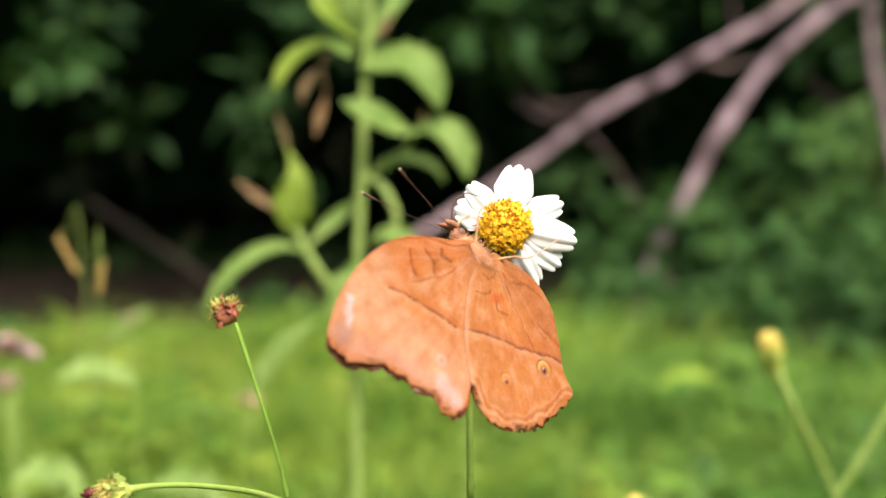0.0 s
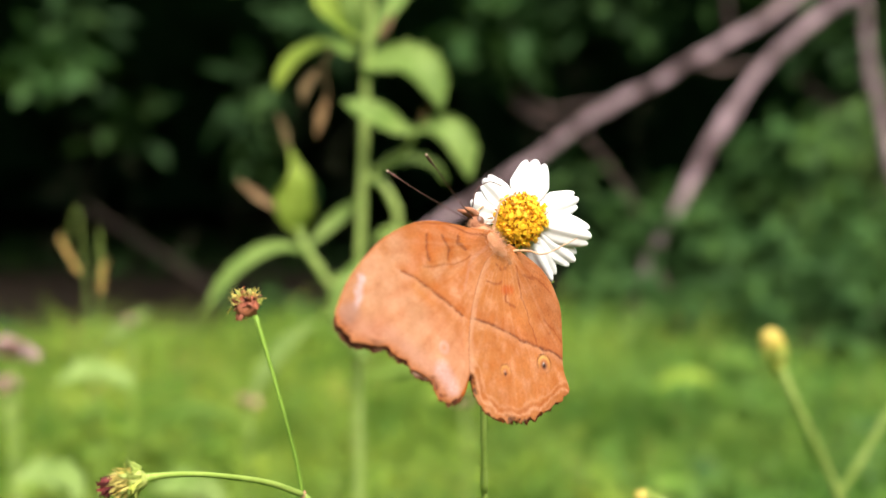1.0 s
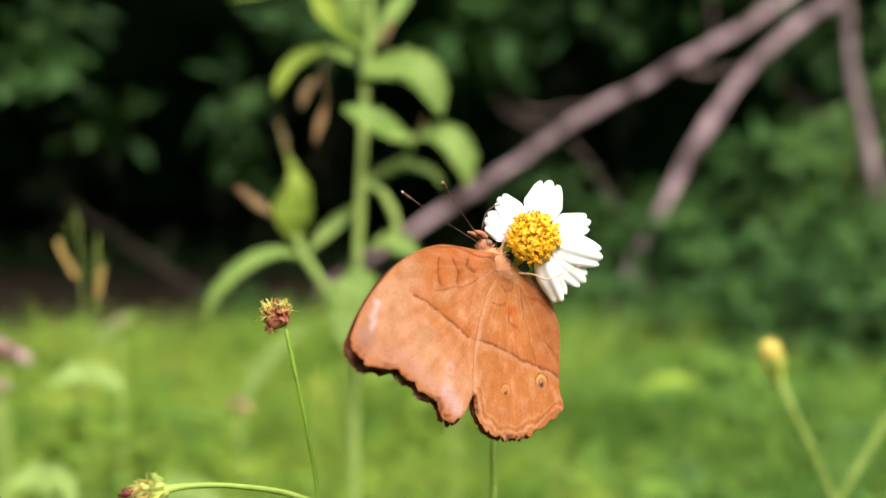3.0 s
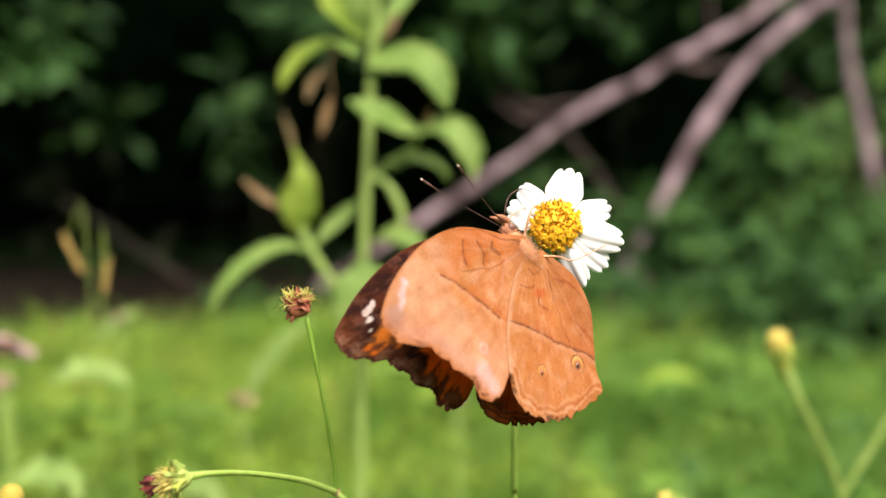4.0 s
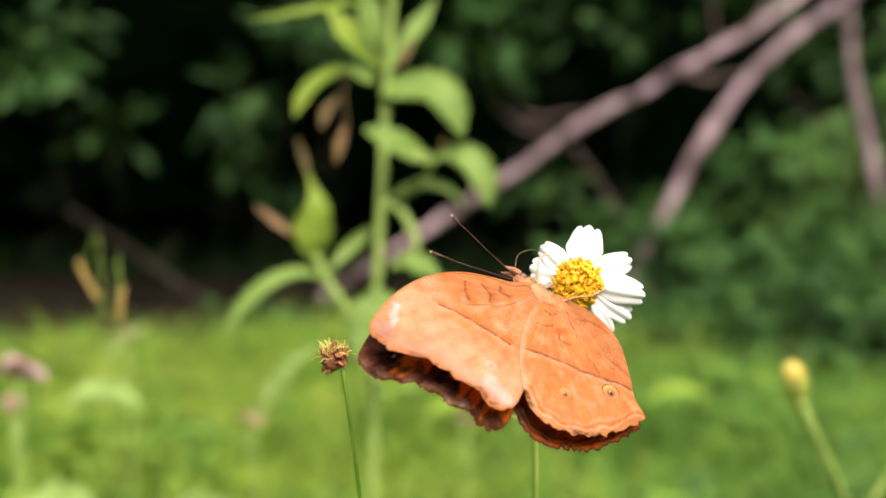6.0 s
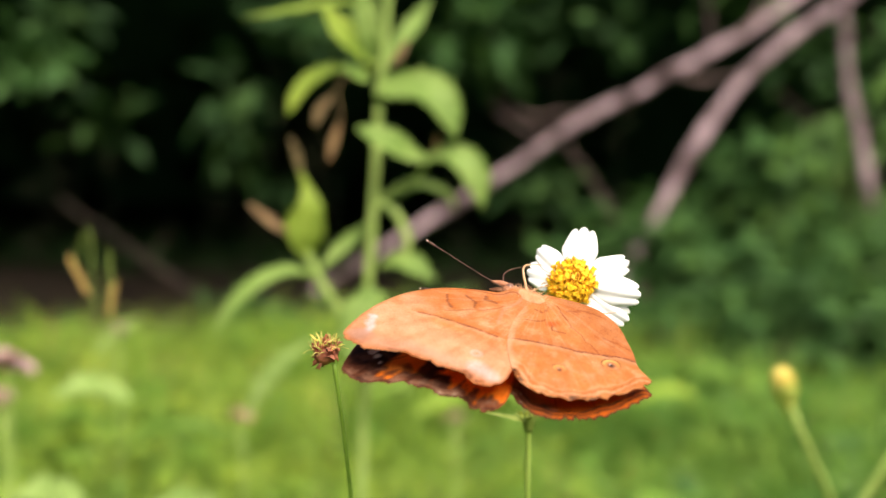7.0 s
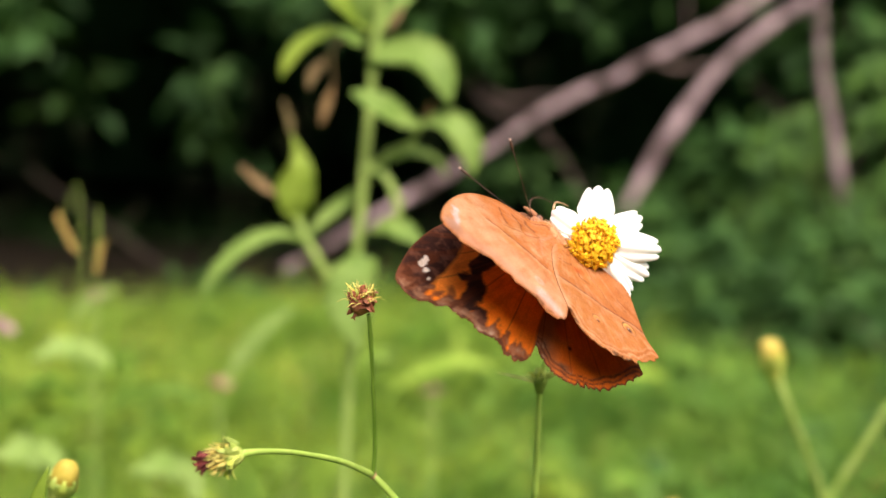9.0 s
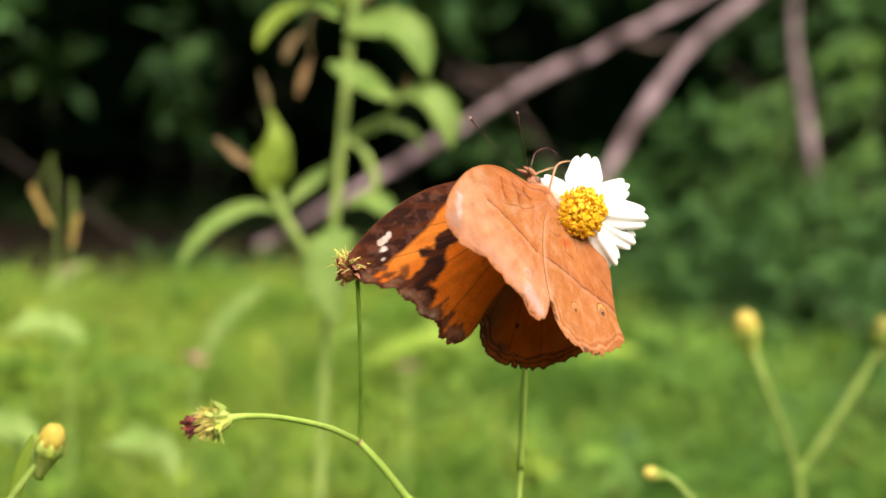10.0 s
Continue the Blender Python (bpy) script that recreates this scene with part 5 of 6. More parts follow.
    return lay(c, PALE, soft(lead, 0.9) * 0.7)


def upper_fore(p, edge, w1, w2):
    q = p + np.stack([w1, w2], 1) * 1.5
    c = np.tile(np.array(ORANGE), (len(p), 1))
    c = lay(c, (0.92, 0.30, 0.045), soft(near_line(q, [(13.6, 17.5), (15.8, 28.8), (15.8, 36.2)])[0], 3.2) * 0.9)
    c = lay(c, RUST, soft(np.hypot(p[:, 0], p[:, 1]), 8) * 0.5)
    rays = np.array([noise.noise(Vector((t * 30, 1.0, 6))) for t in np.arctan2(p[:, 0], p[:, 1])])
    # dark tip
    line = [(18.7, 12.4), (17.9, 20.4), (17.1, 26.5), (17.2, 31.8), (17.5, 38.8), (17.8, 43.6)]
    d, side = near_line(q, line)
    tip = near_line(np.array([(22.0, 33.1)]), line)[1][0]
    amount = hard(np.where(side == tip, -d, d) + w1, 0.0, 0.9)
    c = lay(c, (0.036, 0.012, 0.009), amount)
    c = lay(c, (0.15, 0.060, 0.040), amount * np.clip(w2 * 2.4, 0, 0.7))
    # bands
    c = lay(c, DARK, hard(near_line(q, [(9.3, 9.1), (11.3, 14.9), (11.7, 21.3), (12.3, 25.8)])[0], 1.7, 0.6))
    c = lay(c, DARK, hard(near_line(q, [(13.3, 30.0), (10.7, 27.0)])[0], 1.3, 0.6))
    c = lay(c, DARK, hard(near_line(q, [(9.6, 29.1), (9.6, 34.3), (9.5, 39.5)])[0], 2.0, 0.8))
    c = lay(c, DARK, hard(near_line(q, [(6.3, 35.0), (3.6, 39.0)])[0], 1.7, 0.8))
    c = lay(c, (0.10, 0.036, 0.02), hard(near_line(q, [(14.1, 35.8), (12.2, 38.3)])[0], 0.9, 0.8) * 0.8)
    # worn margin
    d, _ = near_line(p, FORE_MARGIN)
    worn = hard(d + w1 * 3.6 + rays * 4.0, 3.2, 1.4)
    c = lay(c, (0.120, 0.045, 0.027), worn * 0.9)
    c = lay(c, (0.30, 0.165, 0.110), hard(d + w2 * 3.5 + rays * 2, 3.2, 1.5) * np.clip(0.30 + w2 * 2.5, 0, 0.85))
    c = lay(c, (0.48, 0.36, 0.29), hard(d, 1.6, 1.0) * np.clip(w2 * 4 - 1.1, 0, 0.7))
    c = lay(c, DARK, hard(d + w2 * 1.2, 0.4, 0.4) * 0.7)
    c = lay(c, (0.12, 0.04, 0.018), hard(edge, 0.4, 0.4) * 0.6)
    for line, r in ([(22.2, 36.3), (22.0, 33.9)], 0.62), ([(20.6, 37.4), (20.5, 36.5)], 0.40), ([(19.0, 38.4), (18.9, 38.0)], 0.25):
        c = lay(c, (0.78, 0.70, 0.67), hard(near_line(p, line)[0] + w1 * 0.8, r))
    return c


def upper_hind(p, edge, w1, w2):
    q = p + np.stack([w1, w2], 1) * 1.2
    c = np.tile(np.array((0.60, 0.135, 0.011)), (len(p), 1))
    c = lay(c, (0.24, 0.098, 0.045), soft(near_line(q, [(-1.3, 5.0), (-4.8, 18.3), (-8.5, 29.7)])[0], 4.4) * 0.85)
    c = lay(c, RUST, soft(np.hypot(p[:, 0], p[:, 1]), 8) * 0.5)
    d, _ = near_line(p, HIND_MARGIN)
    c = lay(c, (0.17, 0.075, 0.045), hard(d + w1 * 3, 3.0, 2.0) * np.clip(0.6 + w2, 0, 1) * (p[:, 0] > -18))
    c = lay(c, (0.36, 0.24, 0.17), hard(d + w2 * 3, 3.2, 1.0) * np.clip(w2 * 4 - 0.5, 0, 0.7) * (p[:, 0] > -20))
    for at, r in ((-14.9, 24.3), 0.55), ((-24.7, 13.1), 0.6):
        c = lay(c, DARK, soft(np.hypot(p[:, 0] - at[0], p[:, 1] - at[1]), r))
    for k in (0.9, 2.1):
        c = lay(c, (0.10, 0.03, 0.016), soft(np.abs(d + w1 * 0.8 - k), 0.3) * 0.85)
    return lay(c, (0.10, 0.035, 0.018), soft(edge, 0.4))


def wing(name, outline, anchor, under, upper, side, lift, parent, label, veins, scallop):
    """One wing: a thin, slightly arched sheet. Its plane is y (forward) and z (away from the body); millimetres."""
    ring = [Vector((a, b, 0)) for a, b in outline]
    line = curve_points(ring + [ring[0]], 20)[:-1]
    edge_len = [0.0]
    for a, b in zip(line, line[1:]):
        edge_len.append(edge_len[-1] + (b - a).length)
    pts = []
    for i, p in enumerate(line):
        s = edge_len[i]
        out = (p - Vector((*anchor, 0))).normalized()
        far = scallop[0] <= i / len(line) <= scallop[1]
        k = (scallop[3] * (abs(math.sin(s * math.pi / scallop[2])) - 0.5) + 0.75 * noise.noise(Vector((s * 0.5, 2 + side, scallop[2]))) + 0.60 * noise.noise(Vector((s * 1.3, 5 + side, scallop[2])))) if far else 0.06 * noise.noise(Vector((s, 7, 0)))
        if far and side < 0:
            k += 0.35 - 2.4 * max(0.0, noise.noise(Vector((s * 0.9, 11, scallop[2]))) - 0.22) - 1.2 * max(0.0, noise.noise(Vector((s * 2.1, 3, scallop[2]))) - 0.2)
        pts.append(p + out * k)
    n, m = len(pts), 96
    o = Vector((*anchor, 0))
    grid = np.array([[(o + (p - o) * (j / m) ** 0.8)[:2] for p in pts] for j in range(m + 1)])
    flat = grid.reshape(-1, 2)
    rim = [np.array(p[:2]) for p in pts]
    edge, _ = near_line(flat, rim + [rim[0]])
    w1, w2 = wander(flat, 0.35, 1.0), wander(flat, 0.35, 9.0)
    w1, w2 = w1 * 0.7 + wander(flat, 1.1, 4.0) * 0.3, w2 * 0.7 + wander(flat, 1.1, 6.0) * 0.3
    colours = [under(flat, edge, w1, w2), upper(flat, edge, w1, w2)]
    ang = np.arctan2(flat[:, 0] - anchor[0], flat[:, 1] - anchor[1])
    rad = np.hypot(flat[:, 0] - anchor[0], flat[:, 1] - anchor[1])
    ridge = np.zeros(len(flat))
    for v in veins:
        ridge = np.maximum(ridge, np.exp(-(((ang - radians(v)) * np.maximum(rad, 4) + 0.25 * np.sin(rad * 0.25)) / 0.16) ** 2))
    ridge *= np.clip((rad - 3) / 4, 0, 1)
    streak = np.array([noise.noise(Vector((t * 16, r * 0.10, 3))) + 0.5 * noise.noise(Vector((t * 40, r * 0.2, 8))) for t, r in zip(ang, rad)])
    colours[0] = lay(colours[0], DEEP, np.clip(streak * 0.4, 0, 0.22))
    colours[0] = lay(colours[0], PALE, np.clip(-streak * 0.4, 0, 0.2))
    colours[1] = lay(colours[1], RUST, np.clip(streak * 0.5, 0, 0.2))
    colours[1] = lay(colours[1], (0.10, 0.03, 0.012), ridge * 0.55)
    colours[0] = lay(colours[0], (0.40, 0.13, 0.045), ridge * 0.12)
    arch = 0.8 * np.sin(np.clip(rad / 40, 0, 1) * 2.6) + 0.35 * (1.1 + np.sin(ang * 2.2)) * rad / 40 + 0.12 * wander(flat, 0.12, 2.0) * rad / 20
    arch += 2.1 * np.exp(-(np.maximum(flat[:, 1], 0) / 4.2) ** 2) * np.clip((9.5 - flat[:, 0]) / 3, 0, 1)
    verts, cols = [], []
    for s, col in ((1, colours[0]), (-1, colours[1])):
        x = arch + lift + s * 0.05 + s * ridge * 0.02
        verts += [(side * xx * 0.001, a * 0.001, b * 0.001) for xx, (a, b) in zip(x, flat)]
        cols.append(col)
    faces = []
    size = len(flat)
    for layer in (0, 1):
        for j in range(m):
            for i in range(n):
                if j == 0:
                    q = (0 + i, n + i, n + (i + 1) % n)
                else:
                    q = (j * n + i, (j + 1) * n + i, (j + 1) * n + (i + 1) % n, j * n + (i + 1) % n)
                q = tuple(layer * size + k for k in q)
                faces.append(q if (layer == 0) == (side < 0) else q[::-1])
    for i in range(n):
        a, b = m * n + i, m * n + (i + 1) % n
        q = (a, size + a, size + b, b)
        faces.append(q if side < 0 else q[::-1])
    me = bpy.data.meshes.new(name)
    me.from_pydata(verts, [], faces)
    at = me.color_attributes.new("pattern", "FLOAT_COLOR", "POINT")
    at.data.foreach_set("color", np.concatenate([np.concatenate(cols), np.ones((2 * size, 1))], 1).ravel())
    for f in me.polygons:
        f.use_smooth = True
    me.materials.append(WING)
    ob = new(name, me)
    ob.parent = parent
    return tagged(ob, label)


FORE = [(4.4, -0.0), (11.8, 5.0), (19.4, 12.0), (24.4, 21.8), (26.1, 32.9), (25.2, 42.1), (23.5, 44.7), (18.3, 45.0), (11.3, 40.4), (2.1, 39.2), (-0.7, 38.0), (-3.5, 39.7), (-7.6, 37.6), (-8.1, 32.5), (-6.4, 24.9), (-3.4, 11.1)]
HIND = [(-0.5, -1.2), (1.6, 5.7), (0.1, 15.1), (-3.0, 23.1), (-7.8, 30.3), (-12.5, 33.5), (-17.7, 33.1), (-24.1, 29.0), (-28.6, 22.2), (-31.8, 14.7), (-31.2, 12.6), (-27.9, 10.3), (-24.2, 5.4), (-16.9, -0.4), (-10.4, -2.7)]


def butterfly():
    """Leaf butterfly: y runs to the head, z to the back; the wings turn about y."""
    root = thing("butterfly", (0, 0.284, 0.6), "orange-brown leaf butterfly feeding on the white flower", "butterfly")
    wings = {}
    for side, hand in ((1, "right"), (-1, "left")):
        f = wing("forewing", FORE, (1.5, 0.5), under_fore, upper_fore, side, 0.0, root, "peach underside, orange and black upper side", (-4, 14, 24, 33, 43, 55), (0.36, 0.82, 5.2, 0.55))
        h = wing("hindwing", HIND, (-0.5, 0.5), under_hind, upper_hind, side, 0.16, root, "peach underside with two eyespots, orange upper side", (-58, -44, -30, -16, -2, 10, 22), (0.26, 0.66, 4.0, 0.32))
        wings[hand] = (f, h)
    bm = bmesh.new()
    ball(bm, (0, 0.0020, 0.0011), (0.0026, 0.0066, 0.0025), 0.10, 1)
    thorax = part("thorax", bm, BODY_HAIR, root)
    rng = random.Random(12)
    bm = bmesh.new()
    for i in range(1100):
        z = 1 - 2 * (i + 0.5) / 1100
        a = i * 2.39996
        d = Vector((math.cos(a) * math.sqrt(1 - z * z), z, math.sin(a) * math.sqrt(1 - z * z)))
        p = Vector((d.x * 0.0025, 0.0020 + d.y * 0.0064, 0.0011 + d.z * 0.0024))
        way = (d + Vector((rng.gauss(0, 0.35), rng.gauss(-0.5, 0.4), rng.gauss(0, 0.35)))).normalized() * rng.uniform(0.0008, 0.0020)
        s = way.orthogonal().normalized() * 0.00006
        u = way.cross(s).normalized() * 0.00006
        tri = [bm.verts.new(p + s), bm.verts.new(p - s * 0.5 + u), bm.verts.new(p - s * 0.5 - u), bm.verts.new(p + way)]
        for k in ((0, 1, 3), (1, 2, 3), (2, 0, 3)):
            bm.faces.new([tri[j] for j in k])
    tagged(part("hair", bm, BODY_HAIR, thorax, "fine peach-brown body hair"), kind="stuff")
    bm = bmesh.new()
    tube(bm, [(0, -0.002, 0.0012), (0, -0.006, 0.0017), (0, -0.011, 0.0021), (0, -0.016, 0.0024), (0, -0.0185, 0.0026)], [0.0018, 0.0018, 0.0017, 0.0012, 0.0004], 12, 5, 0.05)
    part("abdomen", bm, BODY_HAIR, root)
    bm = bmesh.new()
    ball(bm, (0, 0.0076, 0.0001), (0.0018, 0.0020, 0.0018), 0.12, 2)
    head = part("head", bm, HEAD_HAIR, root)
    feelers = []
    for s in (1, -1):
        bm = bmesh.new()
        ball(bm, (s * 0.0013, 0.0080, -0.0002), (0.0008, 0.0010, 0.0010), 0.0, 3)
        part("eye", bm, EYE, head)
        bm = bmesh.new()
        tube(bm, [(s * 0.0007, 0.0090, -0.0012), (s * 0.0009, 0.0108, -0.0006), (s * 0.0011, 0.0126, 0.0004)], [0.0007, 0.0007, 0.0002], 8, 4)
        part("palp", bm, HEAD_HAIR, head)
        bm = bmesh.new()
        tube(bm, [(s * 0.0007, 0.0094, 0.0004), (s * 0.0024, 0.0150, 0.0014), (s * 0.0042, 0.0206, 0.0023), (s * 0.0057, 0.0258, 0.0029)], [0.00013, 0.00008, 0.00008, 0.00012], 8, 6)
        feeler = part("antenna", bm, ANTENNA, root)
        bm = bmesh.new()
        tube(bm, [(s * 0.0056, 0.0256, 0.0029), (s * 0.0061, 0.0272, 0.0031), (s * 0.0065, 0.0285, 0.0032)], [0.00014, 0.00034, 0.00026], 8, 5)
        club = part("club", bm, ANTENNA, feeler, "dark antenna club")
        bm = bmesh.new()
        ball(bm, (s * 0.00655, 0.0287, 0.0032), (0.00025, 0.00030, 0.00025), 0.0, 1, None, 2)
        part("tip", bm, CLUB_TIP, club, "pale antenna tip")
        feelers.append((feeler, Vector((s * 0.0007, 0.0094, 0.0004))))
    bm = bmesh.new()
    tube(bm, [(0, 0.0106, -0.0022), (0.0004, 0.0122, -0.0060), (0.0006, 0.0108, -0.0100), (0.0008, 0.0078, -0.0118)], [0.00018, 0.00015, 0.00013, 0.0001], 8, 6)
    part("proboscis", bm, ANTENNA, root, "thin dark proboscis")
    legs = [((0.0012, 0.004, -0.0010), (0.0042, 0.0075, -0.0050), (0.0040, 0.0065, -0.0085), (0.0030, 0.0045, -0.0120)),
            ((0.0014, -0.0020, -0.0008), (0.0057, -0.0036, -0.0012), (0.0095, -0.0052, -0.0008), (0.0136, -0.0078, -0.0070)),
            ((-0.0012, 0.004, -0.0010), (-0.0040, 0.0070, -0.0055), (-0.0035, 0.0060, -0.0095), (-0.0030, 0.0045, -0.0125)),
            ((-0.0012, 0.000, -0.0010), (-0.0050, -0.0005, -0.0062), (-0.0042, -0.0026, -0.0106), (-0.0030, -0.0055, -0.0150))]
    made = []
    for line in legs:
        bm = bmesh.new()
        tube(bm, line, [0.00034, 0.00022, 0.00015, 0.00010], 8, 7)
        made.append((part("leg", bm, LEG, root), Vector(line[0])))
    return root, wings, made[1], feelers


SEEDS, STALK = seed_head_plant()
DAISY, DAISY_HEAD = flower_plant()
BUTTERFLY, WINGS, (RAISED_LEG, LEG_JOINT), FEELERS = butterfly()


# ---- what moves ----
def motions():
    """Keys the sway of the plants, the turns of the flower head and the beats of the wings."""
    head = [
        (0.0, pose(0.0135, 0.2724, 0.5813, 88.4, -0.4, 0.3)),
        (0.5, pose(0.0165, 0.2720, 0.5825, 87.5, -1.4, -4.8)),
        (1.0, pose(0.0142, 0.2744, 0.5808, 86.9, 0.9, -0.5)),
        (1.5, pose(0.0125, 0.2759, 0.5818, 91.1, 8.8, 9.8)),
        (2.0, pose(0.0107, 0.2789, 0.5807, 85.4, 6.9, 4.8)),
        (2.5, pose(0.0105, 0.2783, 0.5814, 80.0, 4.6, 0.1)),
        (4.0, pose(0.0114, 0.2835, 0.5799, 82.4, 1.1, -1.2)),
        (4.5, pose(0.0116, 0.2869, 0.5805, 84.7, 1.3, -0.7)),
        (5.0, pose(0.0108, 0.2868, 0.5799, 87.1, 1.6, -0.1)),
        (5.5, pose(0.0121, 0.2883, 0.5814, 86.9, -0.9, -0.2)),
        (5.7, pose(0.0093, 0.2902, 0.5805, 89.5, -1.9, -2.2)),
        (7.0, pose(0.0109, 0.2914, 0.5819, 78.0, -5.8, -13.8)),
        (7.5, pose(0.0110, 0.2907, 0.5817, 74.0, -7.1, -15.0)),
        (8.0, pose(0.0094, 0.2896, 0.5813, 72.0, -8.3, -10.7)),
        (8.5, pose(0.0096, 0.2892, 0.5800, 72.0, -10.9, -7.6)),
        (9.0, pose(0.0095, 0.2880, 0.5783, 81.0, -10.0, 1.0)),
        (9.5, pose(0.0101, 0.2883, 0.5778, 82.0, -10.8, 2.6)),
        (10.0, pose(0.0106, 0.2883, 0.5777, 83.0, -10.2, 2.0)),
    ]
    fly = [
        (0.0, pose(0.0086, 0.2655, 0.5747, 134.5, -22.7, -47.8)),
        (0.5, pose(0.0136, 0.2660, 0.5765, 130.6, -22.7, -44.7)),
        (0.7, pose(0.0146, 0.2638, 0.5739, 131.4, -27.5, -37.9)),
        (1.0, pose(0.0092, 0.2693, 0.5748, 131.5, -15.5, -48.8)),
        (1.5, pose(0.0049, 0.2738, 0.5750, 133.4, -4.6, -51.9)),
        (2.0, pose(0.0051, 0.2738, 0.5746, 132.1, -4.7, -47.7)),
        (2.5, pose(0.0048, 0.2792, 0.5745, 131.9, -5.8, -52.6)),
        (2.7, pose(0.0042, 0.2793, 0.5737, 131.7, -10.1, -48.6)),
        (4.0, pose(0.0051, 0.2773, 0.5740, 132.8, -14.4, -53.5)),
        (4.5, pose(0.0051, 0.2797, 0.5767, 128.6, -22.5, -56.3)),
        (5.0, pose(0.0031, 0.2828, 0.5753, 126.8, -23.9, -54.3)),
        (5.5, pose(0.0046, 0.2813, 0.5777, 127.1, -32.8, -57.7)),
        (5.7, pose(0.0018, 0.2831, 0.5769, 127.1, -37.1, -59.6)),
        (7.0, pose(0.0019, 0.2786, 0.5784, 137.1, -63.6, -76.4)),
        (7.4, pose(0.0009, 0.2855, 0.5768, 143.1, -71.0, -85.8)),
        (7.5, pose(0.0017, 0.2888, 0.5759, 129.8, -70.6, -73.4)),
        (7.7, pose(0.0030, 0.2856, 0.5768, 136.6, -74.1, -82.4)),
        (8.0, pose(0.0011, 0.2827, 0.5779, 159.4, -78.3, -106.9)),
        (8.2, pose(0.0018, 0.2858, 0.5761, 166.0, -83.0, -118.3)),
        (8.5, pose(0.0001, 0.2828, 0.5776, 119.5, -75.1, -57.5)),
        (9.0, pose(0.0022, 0.2893, 0.5773, 116.8, -43.8, -42.8)),
        (9.1, pose(0.0020, 0.2863, 0.5794, 119.9, -42.7, -42.9)),
        (9.3, pose(0.0031, 0.2883, 0.5798, 120.0, -36.6, -49.6)),
        (9.5, pose(0.0025, 0.2891, 0.5791, 119.0, -27.6, -49.9)),
        (9.6, pose(0.0037, 0.2898, 0.5792, 118.4, -26.3, -49.3)),
        (9.8, pose(0.0040, 0.2907, 0.5797, 119.3, -26.7, -50.2)),
        (10.0, pose(0.0041, 0.2887, 0.5781, 126.9, -20.5, -52.9)),
    ]
    beat = [
        (0.0, 4.1, -5.9),
        (0.4, 4.0, -5.3),
        (0.5, 3.9, -3.3),
        (0.6, 6.0, 6.0),
        (0.7, 9.8, 7.5),
        (0.8, 6.0, 6.0),
        (0.9, 4.0, -5.3),
        (1.0, 3.8, -5.7),
        (1.5, 4.0, -5.7),
        (2.0, 4.5, -5.7),
        (2.5, 3.9, -5.7),
        (2.6, 4.0, -3.5),
        (2.7, 7.8, 6.4),
        (3.0, 4.0, -3.7),
        (3.4, 6.0, 6.0),
        (3.8, 8.0, 8.0),
        (3.9, 9.0, 9.0),
        (4.0, 9.7, 10.2),
        (4.2, 6.0, 6.0),
        (4.4, 4.0, -4.7),
        (4.5, 4.0, -4.7),
        (5.0, 4.0, -5.3),
        (5.5, 4.0, -3.9),
        (5.7, 4.0, -3.9),
        (6.2, 6.0, 6.0),
        (6.6, 5.0, 5.0),
        (7.0, 3.6, 3.0),
        (7.3, 6.0, 6.0),
        (7.4, 13.3, 13.0),
        (7.5, 26.1, 25.4),
        (7.6, 20.0, 20.0),
        (7.7, 3.7, 3.4),
        (8.0, 3.4, 1.1),
        (8.2, 6.4, 5.5),
        (8.4, 4.0, 4.0),
        (8.5, 1.4, -1.5),
        (8.7, 4.0, 4.0),
        (8.9, 5.0, 5.0),
        (9.0, 9.9, 8.9),
        (9.1, 14.5, 13.0),
        (9.2, 5.0, 5.0),
        (9.3, 3.4, 4.0),
        (9.4, 13.0, 13.0),
        (9.5, 21.5, 25.3),
        (9.6, 25.5, 25.4),
        (9.7, 13.0, 13.0),
        (9.8, 4.6, 4.0),
        (9.9, 15.0, 15.0),
        (10.0, 18.5, 26.4),
    ]
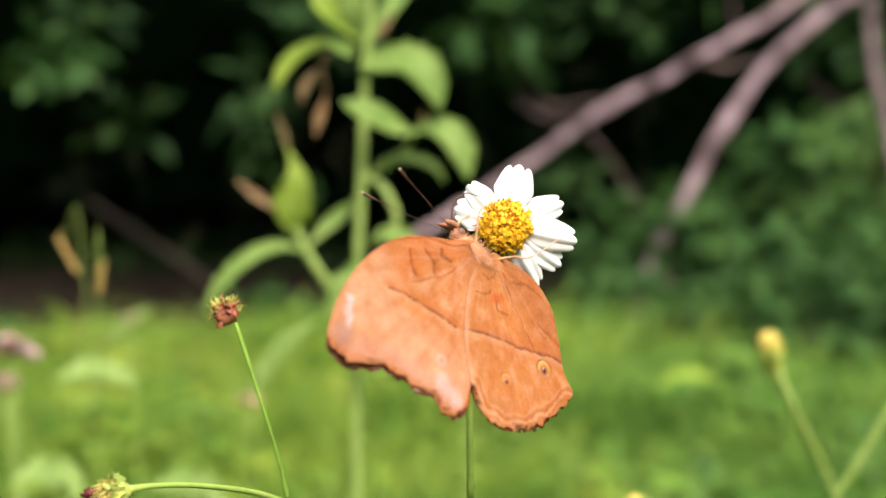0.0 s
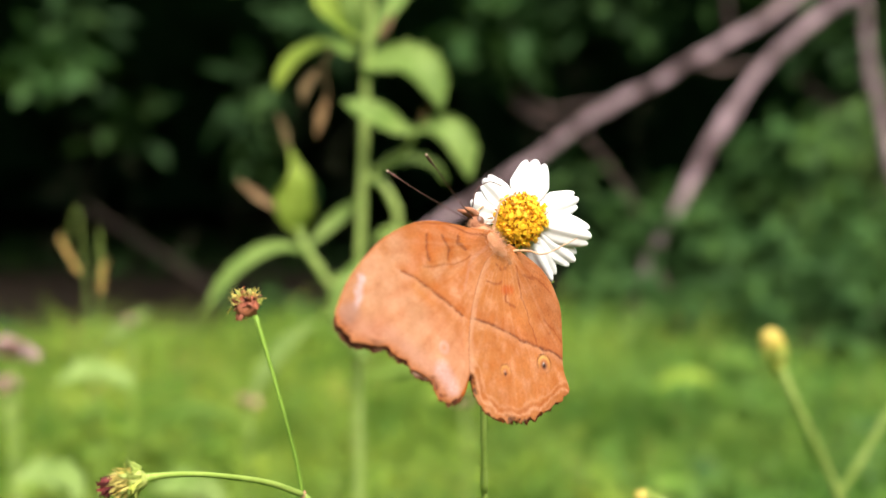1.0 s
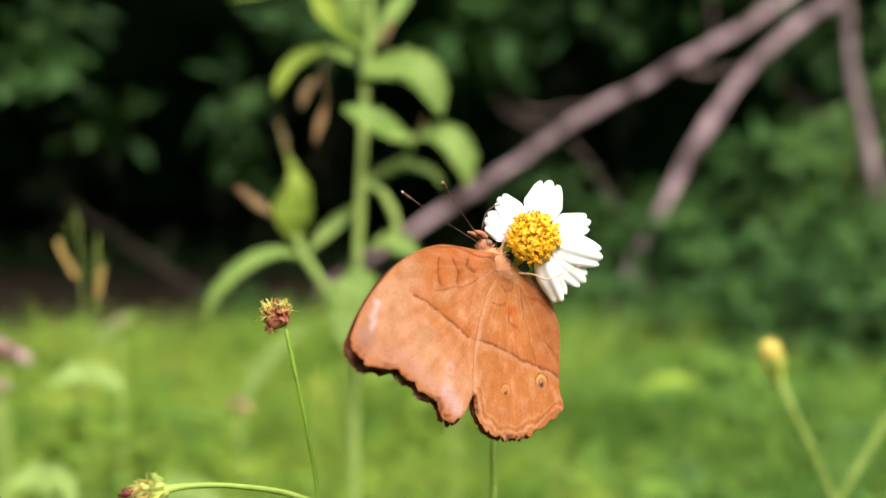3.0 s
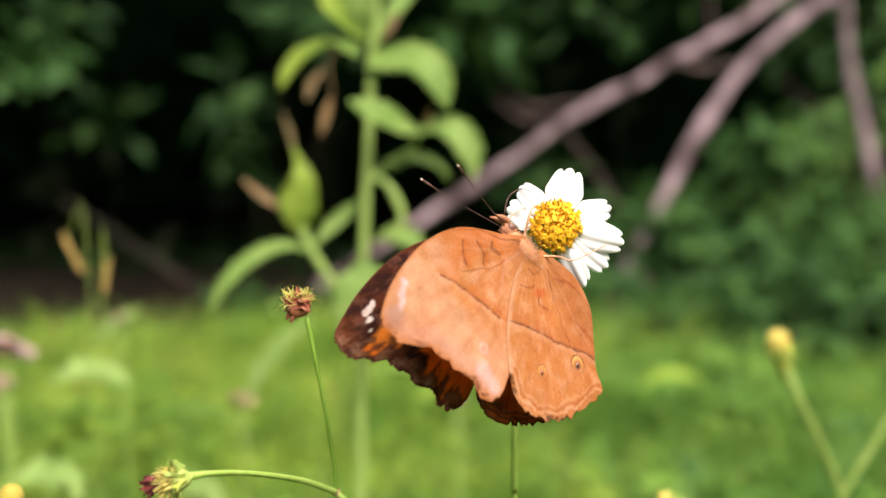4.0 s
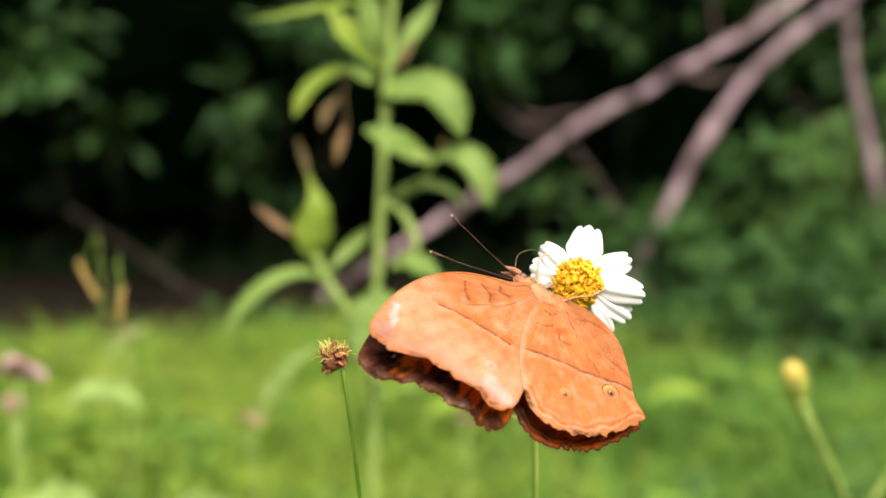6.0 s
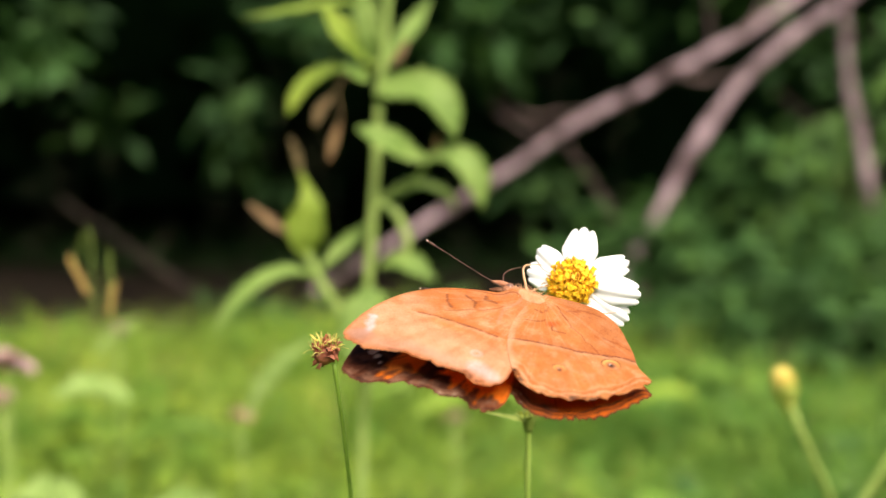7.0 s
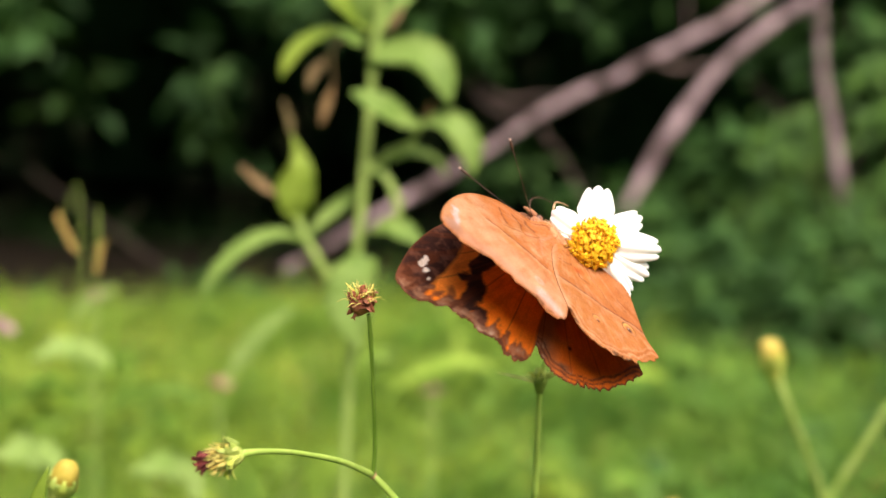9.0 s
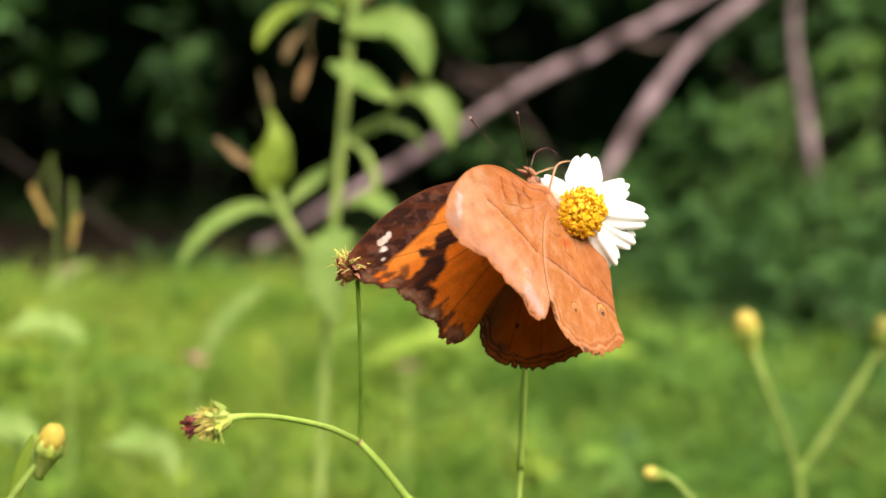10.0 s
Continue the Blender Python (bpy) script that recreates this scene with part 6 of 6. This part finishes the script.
    sway = [
        (0.0, Vector((-0.0370, 0.2950, 0.5125)), Vector((-0.0501, 0.2992, 0.5560))),
        (0.5, Vector((-0.0339, 0.2950, 0.5154)), Vector((-0.0461, 0.2992, 0.5585))),
        (1.0, Vector((-0.0366, 0.2950, 0.5134)), Vector((-0.0479, 0.2992, 0.5563))),
        (1.5, Vector((-0.0373, 0.2950, 0.5153)), Vector((-0.0469, 0.2946, 0.5586))),
        (2.0, Vector((-0.0386, 0.2950, 0.5149)), Vector((-0.0473, 0.2917, 0.5582))),
        (2.5, Vector((-0.0385, 0.2950, 0.5154)), Vector((-0.0464, 0.2909, 0.5588))),
        (4.0, Vector((-0.0393, 0.2950, 0.5148)), Vector((-0.0456, 0.2888, 0.5582))),
        (4.5, Vector((-0.0386, 0.2950, 0.5164)), Vector((-0.0449, 0.2887, 0.5598))),
        (5.0, Vector((-0.0390, 0.2950, 0.5165)), Vector((-0.0445, 0.2867, 0.5597))),
        (5.5, Vector((-0.0387, 0.2950, 0.5181)), Vector((-0.0430, 0.2855, 0.5612))),
        (5.7, Vector((-0.0410, 0.2950, 0.5173)), Vector((-0.0451, 0.2854, 0.5604))),
        (7.0, Vector((-0.0402, 0.2950, 0.5201)), Vector((-0.0445, 0.2849, 0.5631))),
        (7.5, Vector((-0.0369, 0.2950, 0.5193)), Vector((-0.0416, 0.2843, 0.5621))),
        (8.0, Vector((-0.0384, 0.2950, 0.5212)), Vector((-0.0423, 0.2819, 0.5634))),
        (8.5, Vector((-0.0389, 0.2950, 0.5207)), Vector((-0.0424, 0.2793, 0.5620))),
        (9.0, Vector((-0.0392, 0.2950, 0.5195)), Vector((-0.0417, 0.2792, 0.5609))),
        (9.5, Vector((-0.0384, 0.2950, 0.5200)), Vector((-0.0408, 0.2789, 0.5612))),
        (10.0, Vector((-0.0386, 0.2950, 0.5194)), Vector((-0.0407, 0.2790, 0.5607))),
    ]

    def lean(foot, rest, now):
        """The pose of a rooted stem whose point at rest has moved to now."""
        a, b = rest - foot, now - foot
        turn = a.rotation_difference(b).to_matrix().to_4x4()
        slide = now - (foot + turn @ a)
        return Matrix.Translation(foot + slide) @ turn

    stems = [(t, lean(FLOWER_BASE, HEAD_REST, m.translation)) for t, m in head]
    walk(DAISY, stems)
    walk(DAISY_HEAD, [(t, s.inverted() @ m) for (t, m), (_, s) in zip(head, stems)])
    walk(BUTTERFLY, fly)
    for side, hand in ((1, "right"), (-1, "left")):
        for w in WINGS[hand]:
            walk(w, [(t, pose(0, 0, 0, 0 if side > 0 else 1.4, side * (r if side > 0 else n), 0)) for t, r, n in beat])
    swing = [(0.0, 0, 0), (7.0, 0, 0), (7.2, -10, 0), (7.4, -60, 0), (7.5, -105, 0), (7.6, -45, 0), (7.8, 0, 0), (8.5, -10, 0), (9.0, -20, -15), (10.0, -18, -18)]
    for (feeler, at), column in zip(FEELERS, (1, 2)):
        at = Matrix.Translation(at)
        walk(feeler, [(row[0], at @ Matrix.Rotation(radians(row[column]), 4, "Z") @ at.inverted()) for row in swing])
    joint = Matrix.Translation(LEG_JOINT)
    walk(RAISED_LEG, [(t, joint @ Matrix.Rotation(radians(a), 4, "Z") @ joint.inverted()) for t, a in ((0.0, 0), (5.7, 0), (6.8, -65), (10.0, -65))])
    stems = [(t, lean(SEED_BASE, FORK, f)) for t, f, h in sway]
    walk(SEEDS, stems)
    walk(NEAR_BUD, [(t, Matrix.Translation(NEAR_BUD.location + (f - FORK) * 0.8)) for t, f, h in sway])
    walk(STALK, [(t, s.inverted() @ lean(f, f + SPENT - FORK, h)) for (t, f, h), (_, s) in zip(sway, stems)])


motions()
